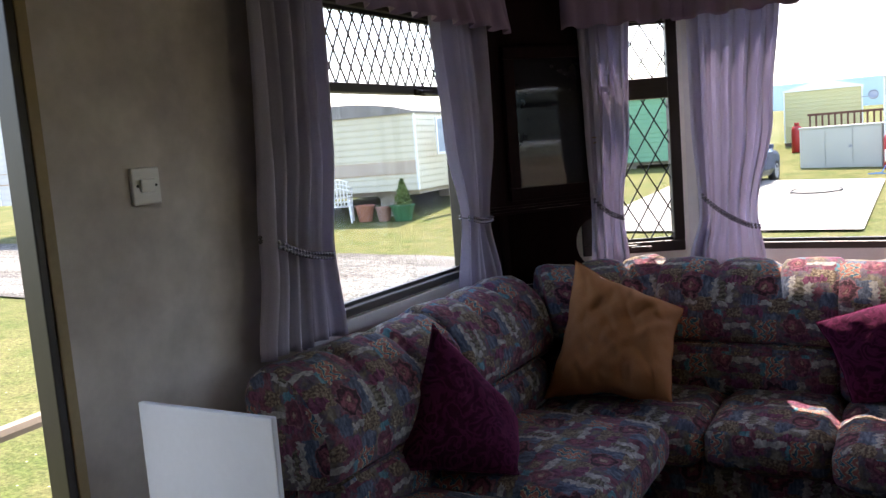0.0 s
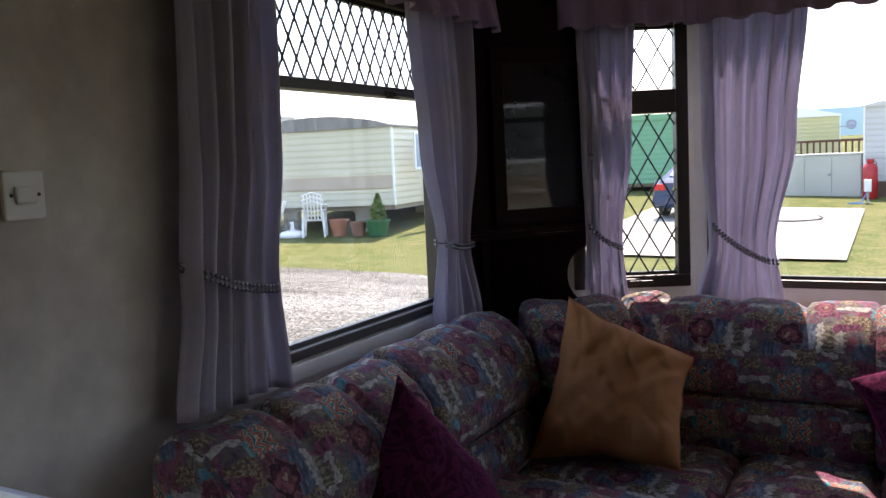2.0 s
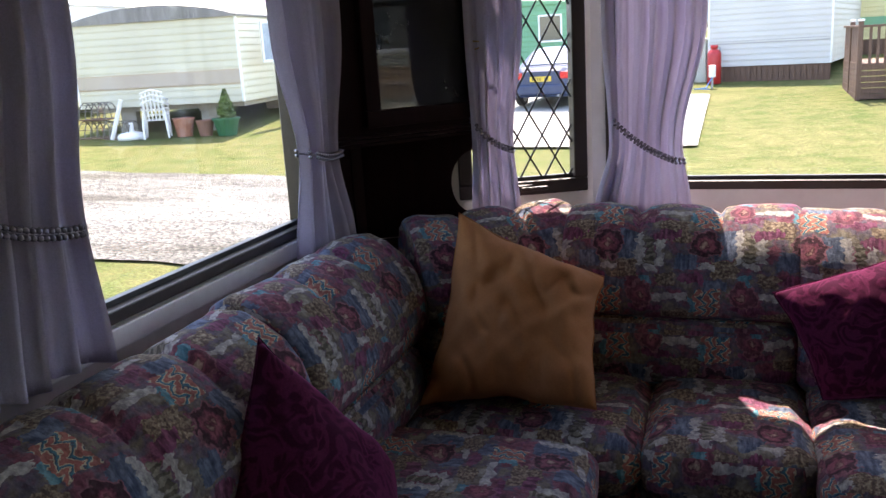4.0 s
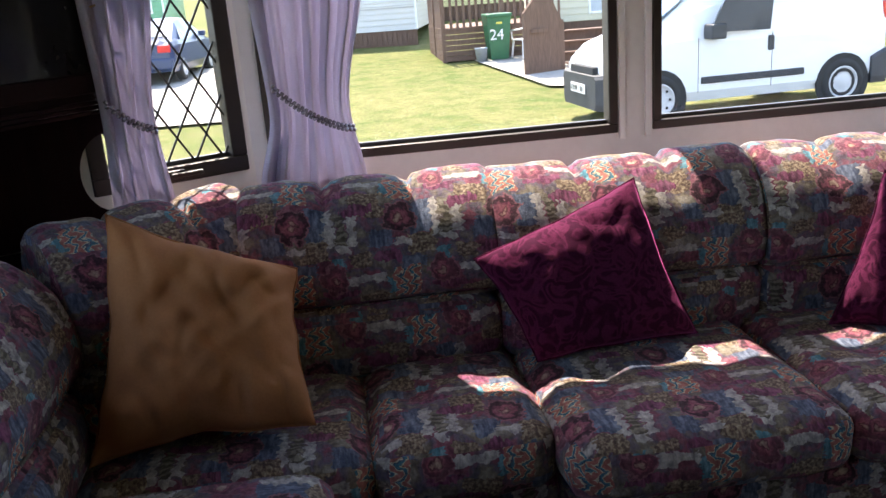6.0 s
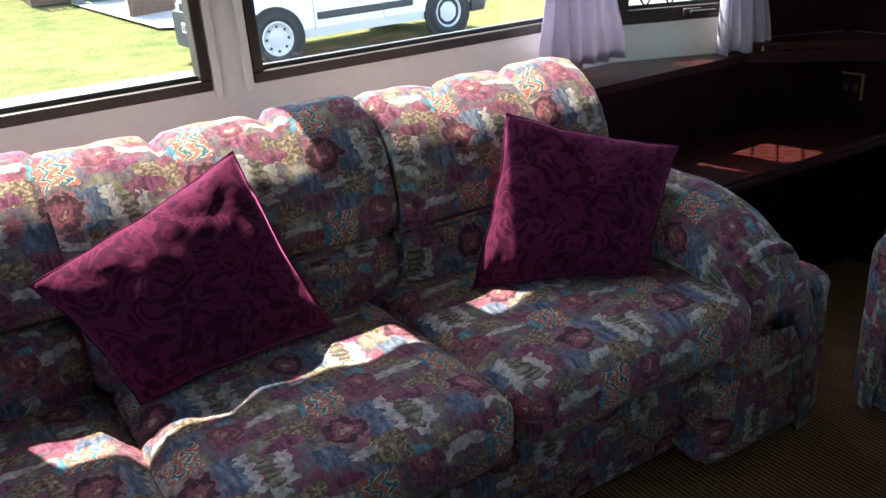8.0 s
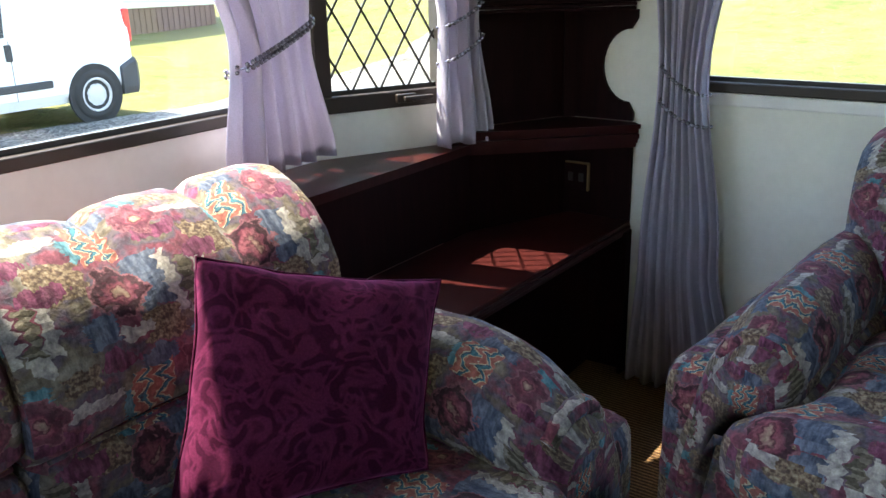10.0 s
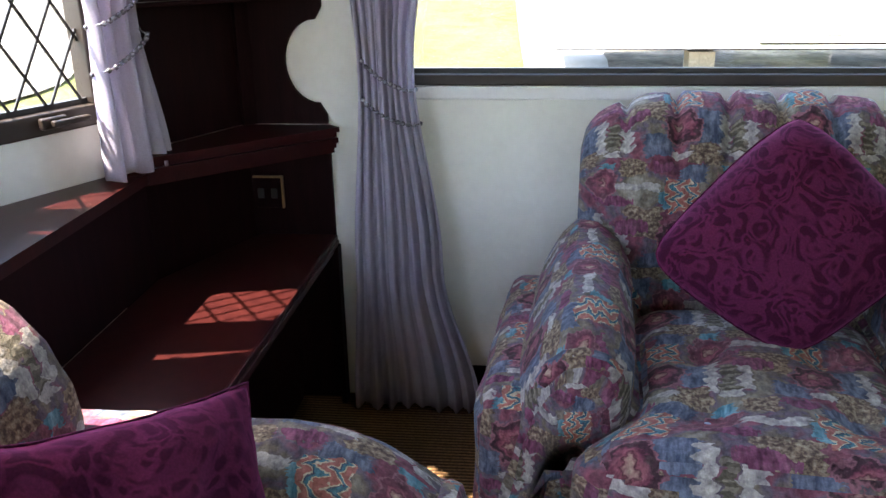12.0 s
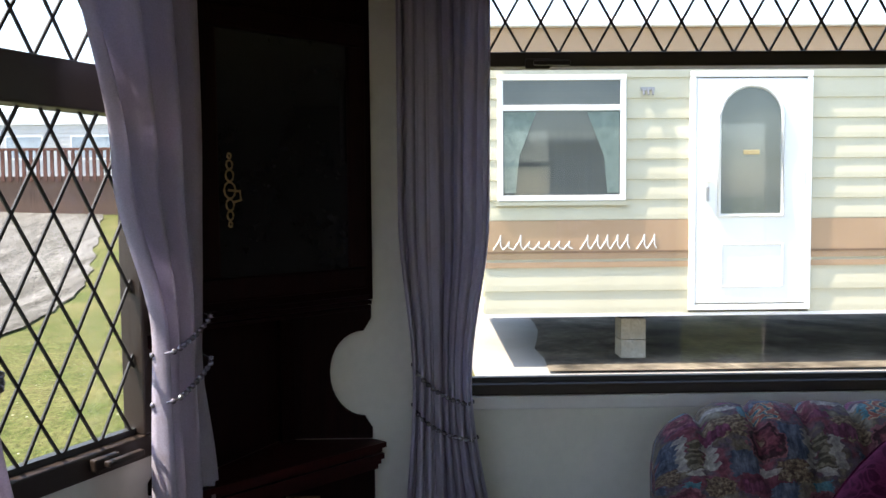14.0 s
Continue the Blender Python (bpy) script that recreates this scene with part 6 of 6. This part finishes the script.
lathe(bm, [(0.17, 0), (0.19, 0.03), (0.19, 0.84), (0.15, 0.95), (0.06, 1.0), (0.09, 1.01), (0.09, 1.1), (0.05, 1.1)], (-2.41, 33.0, gz(-2.41, 33.0)), 20)
part("cylinder", bm, bpy.data.materials["red_paint"], rb, smooth=True)
ds = thing("satellite_dish", (-0.35, 36.1, 2.0), "small grey satellite dish on the lodge corner", "satellite dish")
bm = bmesh.new()
lathe(bm, [(0.02, 0.0), (0.11, 0.02), (0.19, 0.06), (0.19, 0.07), (0.10, 0.03), (0.02, 0.011)], (0, 0, 0), 20, Matrix.Translation((-0.02, 36.1, 2.15)) @ Matrix.Rotation(radians(75), 4, "X"))
part("reflector", bm, GREY_METAL, ds, smooth=True)
bm = bmesh.new()
tube(bm, [(-0.02, 36.12, 2.15), (-0.02, 36.45, 2.12), (-0.5, 36.55, 2.12)], 0.02, 6)
part("bracket", bm, GREY_METAL, ds)
fr = thing("deck_railing", (28.0, 14.0, gz(28, 14)), "long brown timber deck front beyond the road", "railing")
g0 = gz(29, 14)
for y in steps(9.0, 19.5, 0.22):
    part("baluster", one_box(29.0, 29.06, y, y + 0.1, 2.0, 2.95), TIMBER, fr)
part("top_rail", one_box(28.97, 29.1, 8.9, 19.7, 2.951, 3.03), TIMBER, fr)
part("fascia", one_box(29.07, 29.12, 8.9, 19.7, g0 - 0.1, 2.0), DECK, fr)

# ---------- vehicles ----------
VAN_WHITE = plain("white_car_paint", (0.70, 0.72, 0.73), (0.76, 0.78, 0.79), 1.5, 0.25, grain=4, strength=0.0, fine=0.03)
BLUE_PAINT = plain("dark_blue_car_paint", (0.022, 0.036, 0.085), (0.032, 0.05, 0.11), 1.5, 0.25, grain=4, strength=0.0, fine=0.05)
TYRE = plain("tyre_rubber", (0.018, 0.018, 0.018), (0.028, 0.028, 0.028), 10, 0.8)
RIM = plain("silver_wheel", (0.46, 0.46, 0.47), (0.55, 0.55, 0.56), 8, 0.4, 0.0)
BUMPER = plain("grey_bumper_plastic", (0.03, 0.032, 0.036), (0.045, 0.047, 0.052), 6, 0.6)
RED_LENS = plain("red_lens", (0.5, 0.02, 0.02), (0.6, 0.03, 0.03), 5, 0.2)
CAR_GLASS = plain("car_glass", (0.03, 0.045, 0.06), (0.05, 0.07, 0.09), 2, 0.05, spec=0.8, strength=0.0)


def wheel(parent, m, r, holes=8):
    """A wheel on local y; m puts its centre."""
    up = m @ Matrix.Rotation(radians(90), 4, "X")
    bm = bmesh.new()
    lathe(bm, [(r * 0.62, -0.09), (r * 0.93, -0.09), (r, -0.05), (r, 0.05), (r * 0.93, 0.09), (r * 0.62, 0.09), (r * 0.6, 0.0), (r * 0.62, -0.09)], (0, 0, 0), 28, up, False)
    wh = part("wheel", bm, TYRE, parent, smooth=True)
    bm = bmesh.new()
    dish = [(r * 0.66, 0.092), (r * 0.60, 0.097), (r * 0.56, 0.07), (r * 0.3, 0.08), (r * 0.16, 0.092), (r * 0.02, 0.094)]
    lathe(bm, [(a, -z) for a, z in dish[::-1]] + dish, (0, 0, 0), 24, up)
    part("rim", bm, RIM, wh, smooth=True)
    bm = bmesh.new()
    for k in range(holes):
        a = 2 * math.pi * k / holes
        for z in (-0.082, 0.078):
            lathe(bm, [(0.018, 0.0), (0.018, 0.004)], (0, 0, 0), 8, up @ Matrix.Translation((r * 0.46 * math.cos(a), r * 0.46 * math.sin(a), z)))
    part("wheel_slots", bm, TYRE, wh)
    return wh


def hull(stations, m, bev=0.0):
    """Body skin lofted through stations along x: each (x, [(y half width, z), ...]) from sill to roof."""
    bm = bmesh.new()
    rings = []
    for x, prof in stations:
        ring = [bm.verts.new(m @ Vector((x, y, z))) for y, z in prof] + [bm.verts.new(m @ Vector((x, -y, z))) for y, z in reversed(prof)]
        rings.append(ring)
    for r, s in zip(rings, rings[1:]):
        n = len(r)
        for i in range(n):
            bm.faces.new((r[i], r[(i + 1) % n], s[(i + 1) % n], s[i]))
    bm.faces.new(rings[0])
    bm.faces.new(rings[-1][::-1])
    bmesh.ops.recalc_face_normals(bm, faces=bm.faces)
    return bm


def disc_patch(bm, m, x, z, r, y, depth=0.02, seg=20, flat=None):
    vs0, vs1 = [], []
    for k in range(seg):
        a = 2 * math.pi * k / seg
        zz = z + r * math.sin(a)
        if flat is not None:
            zz = max(flat, zz)
        vs0.append(bm.verts.new(m @ Vector((x + r * math.cos(a), y, zz))))
        vs1.append(bm.verts.new(m @ Vector((x + r * math.cos(a), y + depth, zz))))
    bm.faces.new(vs0)
    bm.faces.new(vs1[::-1])
    for k in range(seg):
        bm.faces.new((vs0[k], vs0[(k + 1) % seg], vs1[(k + 1) % seg], vs1[k]))


# small white panel van, its near side towards the end window
front, rear = Vector((5.60, 11.10, 0)), Vector((8.30, 11.25, 0))
fw = (front - rear).normalized()
vg = gz(7.3, 11.8) + 0.03
VM = Matrix.Translation((rear.x, rear.y, vg)) @ Matrix.Rotation(math.atan2(fw.y, fw.x), 4, "Z") @ Matrix.Scale(1.075, 4) @ Matrix.Translation((0, -0.78, 0))
# local: rear axle at x 0, front axle at x 2.51, near side at y +
van = thing("panel_van", tuple(VM.translation), "small white panel van with grey bumpers parked on gravel", "van")
def vprof(w, sill, waist, roof, wr):
    return [(w * 0.93, sill), (w, sill + 0.12), (w, waist), (wr + (w - wr) * 0.45, (waist + roof) / 2 + 0.05), (wr, roof - 0.09), (wr - 0.1, roof)]
part("body", hull([(-0.66, vprof(0.72, 0.42, 0.95, 1.66, 0.62)), (-0.60, vprof(0.81, 0.30, 0.95, 1.72, 0.70)), (0.2, vprof(0.84, 0.25, 0.95, 1.76, 0.74)), (1.3, vprof(0.84, 0.25, 0.95, 1.76, 0.74)), (1.75, vprof(0.84, 0.25, 0.96, 1.72, 0.70)), (2.05, vprof(0.84, 0.25, 1.00, 1.48, 0.68)), (2.45, vprof(0.83, 0.25, 0.98, 1.16, 0.66)), (2.9, vprof(0.80, 0.27, 0.86, 0.98, 0.62)), (3.13, vprof(0.70, 0.34, 0.70, 0.80, 0.50))], VM), VAN_WHITE, van, smooth=False)
for s in (1, -1):
    bm = bmesh.new()
    disc_patch(bm, VM, 0.0, 0.31, 0.37, 0.83 * s - (0.01 if s > 0 else -0.0), 0.03 * s)
    disc_patch(bm, VM, 2.51, 0.31, 0.37, 0.825 * s - (0.01 if s > 0 else -0.0), 0.03 * s)
    part("wheel_arch", bm, TYRE, van)
    part("side_strip", one_box(0.55, 1.95, 0.838 * s - 0.012, 0.838 * s + 0.025, 0.46, 0.545, VM, 0.012), BUMPER, van)
    bm = bmesh.new()
    prism(bm, [(1.12, 1.02), (1.92, 1.04), (1.72, 1.50), (1.12, 1.52)], 0.03, VM @ Matrix.Translation((0, s * 0.80 - 0.015, 0)) @ Matrix.Rotation(radians(-8 * s), 4, "X") @ Matrix.Translation((0, 0.02 * s, 0.06)))
    part("side_window", bm, CAR_GLASS, van)
    part("mirror", one_box(1.72, 1.92, 0.84 * s - 0.02, 0.84 * s + 0.2 * s, 1.0, 1.18, VM, 0.02) if s > 0 else one_box(1.72, 1.92, -1.02, -0.82, 1.0, 1.18, VM, 0.02), BUMPER, van)
    part("tail_lamp", one_box(-0.665, -0.56, 0.72 * s - 0.06, 0.72 * s + 0.075, 0.88, 1.28, VM, 0.02), RED_LENS, van)
    part("headlamp", one_box(2.86, 3.06, 0.56 * s - 0.12, 0.56 * s + 0.12, 0.68, 0.88, VM @ Matrix.Translation((0, 0, 0)), 0.04), GREY_METAL, van)
part("door_handle", one_box(0.98, 1.06, 0.836, 0.862, 0.80, 0.98, VM, 0.01), BUMPER, van)
bm = bmesh.new()
for x in (1.0, 1.99):
    box(bm, x - 0.004, x + 0.004, 0.838, 0.842, 0.36, 1.02, VM)
part("door_gap", bm, LEAD, van)
part("front_bumper", hull([(2.86, [(0.845, 0.20), (0.85, 0.3), (0.85, 0.62), (0.82, 0.66)]), (3.1, [(0.76, 0.2), (0.79, 0.3), (0.79, 0.62), (0.76, 0.66)]), (3.24, [(0.55, 0.22), (0.6, 0.3), (0.6, 0.6), (0.55, 0.64)])], VM), BUMPER, van)
part("rear_bumper", hull([(-0.74, [(0.72, 0.30), (0.74, 0.36), (0.74, 0.60), (0.72, 0.64)]), (-0.62, [(0.84, 0.26), (0.86, 0.34), (0.86, 0.66), (0.83, 0.70)]), (-0.40, [(0.845, 0.26), (0.862, 0.34), (0.862, 0.56), (0.845, 0.60)])], VM), BUMPER, van)
part("number_plate", one_box(3.245, 3.26, -0.26, 0.26, 0.40, 0.52, VM, 0.004), PVC, van)
bm = bmesh.new()
for k in range(7):
    if k != 4:
        box(bm, 3.2605, 3.264, -0.22 + 0.063 * k, -0.19 + 0.063 * k, 0.425, 0.495, VM)
part("plate_marks", bm, LEAD, van)
part("grille", one_box(3.12, 3.2, -0.42, 0.42, 0.62, 0.74, VM, 0.01), TYRE, van)
bm = bmesh.new()
a = [VM @ Vector(p) for p in ((2.53, -0.60, 1.16), (2.53, 0.60, 1.16), (1.83, 0.60, 1.66), (1.83, -0.60, 1.66))]
vs = [bm.verts.new(p) for p in a] + [bm.verts.new(p + Vector((0, 0, 0.025))) for p in a]
for f in ((0, 1, 2, 3), (7, 6, 5, 4), (0, 4, 5, 1), (1, 5, 6, 2), (2, 6, 7, 3), (3, 7, 4, 0)):
    bm.faces.new([vs[i] for i in f])
part("windscreen", bm, plain("sky_lit_windscreen", (0.10, 0.16, 0.22), (0.16, 0.24, 0.32), 2, 0.06, spec=0.9, strength=0.0), van)
for x in (0.0, 2.51):
    wheel(van, VM @ Matrix.Translation((x, 0.775, 0.31)) @ Matrix.Rotation(radians(180), 4, "Z"), 0.31)
    wheel(van, VM @ Matrix.Translation((x, -0.775, 0.31)), 0.31)

# dark blue saloon seen from behind
cg = gz(-2.8, 21.5) + 0.05
CM = Matrix.Translation((-2.85, 21.2, cg)) @ Matrix.Rotation(radians(84), 4, "Z")
car = thing("saloon_car", tuple(CM.translation), "dark blue saloon car parked on the slab", "car")
def cprof(w, sill, waist, roof, wr):
    return [(w * 0.94, sill), (w, sill + 0.15), (w, waist - 0.1), (w * 0.95, waist), (wr, roof - 0.04), (wr - 0.12, roof)]
part("body", hull([(-0.78, cprof(0.74, 0.34, 0.82, 0.86, 0.6)), (-0.66, cprof(0.82, 0.24, 0.90, 0.94, 0.66)), (-0.2, cprof(0.85, 0.22, 0.92, 0.98, 0.68)), (0.45, cprof(0.86, 0.22, 0.92, 1.36, 0.60)), (0.9, cprof(0.86, 0.22, 0.92, 1.42, 0.60)), (1.6, cprof(0.86, 0.22, 0.92, 1.38, 0.60)), (2.2, cprof(0.86, 0.22, 0.92, 0.98, 0.66)), (3.0, cprof(0.83, 0.24, 0.80, 0.84, 0.62)), (3.35, cprof(0.7, 0.32, 0.64, 0.68, 0.5))], CM), BLUE_PAINT, car)
bm = bmesh.new()
a = [CM @ Vector(p) for p in ((-0.16, -0.58, 1.0), (-0.16, 0.58, 1.0), (0.42, 0.52, 1.35), (0.42, -0.52, 1.35))]
vs = [bm.verts.new(p + Vector((0, 0, 0.004))) for p in a] + [bm.verts.new(p + Vector((0, -0.01, 0.02))) for p in a]
for f in ((0, 1, 2, 3), (7, 6, 5, 4), (0, 4, 5, 1), (1, 5, 6, 2), (2, 6, 7, 3), (3, 7, 4, 0)):
    bm.faces.new([vs[i] for i in f])
part("rear_window", bm, plain("sky_lit_glass", (0.14, 0.2, 0.26), (0.2, 0.27, 0.34), 2, 0.06, spec=0.9, strength=0.0), car)
for s in (1, -1):
    part("tail_lamp", one_box(-0.80, -0.66, 0.62 * s - 0.15, 0.62 * s + 0.13, 0.68, 0.84, CM, 0.02), RED_LENS, car)
    bm = bmesh.new()
    prism(bm, [(0.1, 0.94), (1.95, 0.94), (1.5, 1.33), (0.5, 1.33)], 0.02, CM @ Matrix.Translation((0, s * 0.79 - 0.01, 0)) @ Matrix.Rotation(radians(28 * s), 4, "X") @ Matrix.Translation((0, 0.44 * s, -0.12)))
    part("side_window", bm, CAR_GLASS, car)
    part("mirror", one_box(1.75, 1.88, 0.9 * s - 0.08, 0.9 * s + 0.08, 0.92, 1.05, CM, 0.02), BLUE_PAINT, car)
    for x in (0.0, 2.6):
        wheel(car, CM @ Matrix.Translation((x, 0.76 * s, 0.3)) @ Matrix.Rotation(radians(180 if s > 0 else 0), 4, "Z"), 0.30, 5)
part("number_plate", one_box(-0.80, -0.785, -0.27, 0.27, 0.62, 0.74, CM, 0.003), plain("yellow_plate", (0.6, 0.42, 0.03), (0.65, 0.47, 0.05), 4, 0.4), car)
bm = bmesh.new()
for k in range(7):
    if k != 4:
        box(bm, -0.804, -0.8005, 0.18 - 0.063 * k, 0.21 - 0.063 * k, 0.645, 0.715, CM)
part("plate_marks", bm, LEAD, car)
part("rear_bumper", one_box(-0.82, -0.6, -0.80, 0.80, 0.30, 0.56, CM, 0.05), BLUE_PAINT, car)
bm = bmesh.new()
tube(bm, [CM @ Vector((-0.84, -0.45, 0.28)), CM @ Vector((-0.6, -0.45, 0.28))], 0.03, 8)
part("exhaust", bm, GREY_METAL, car)
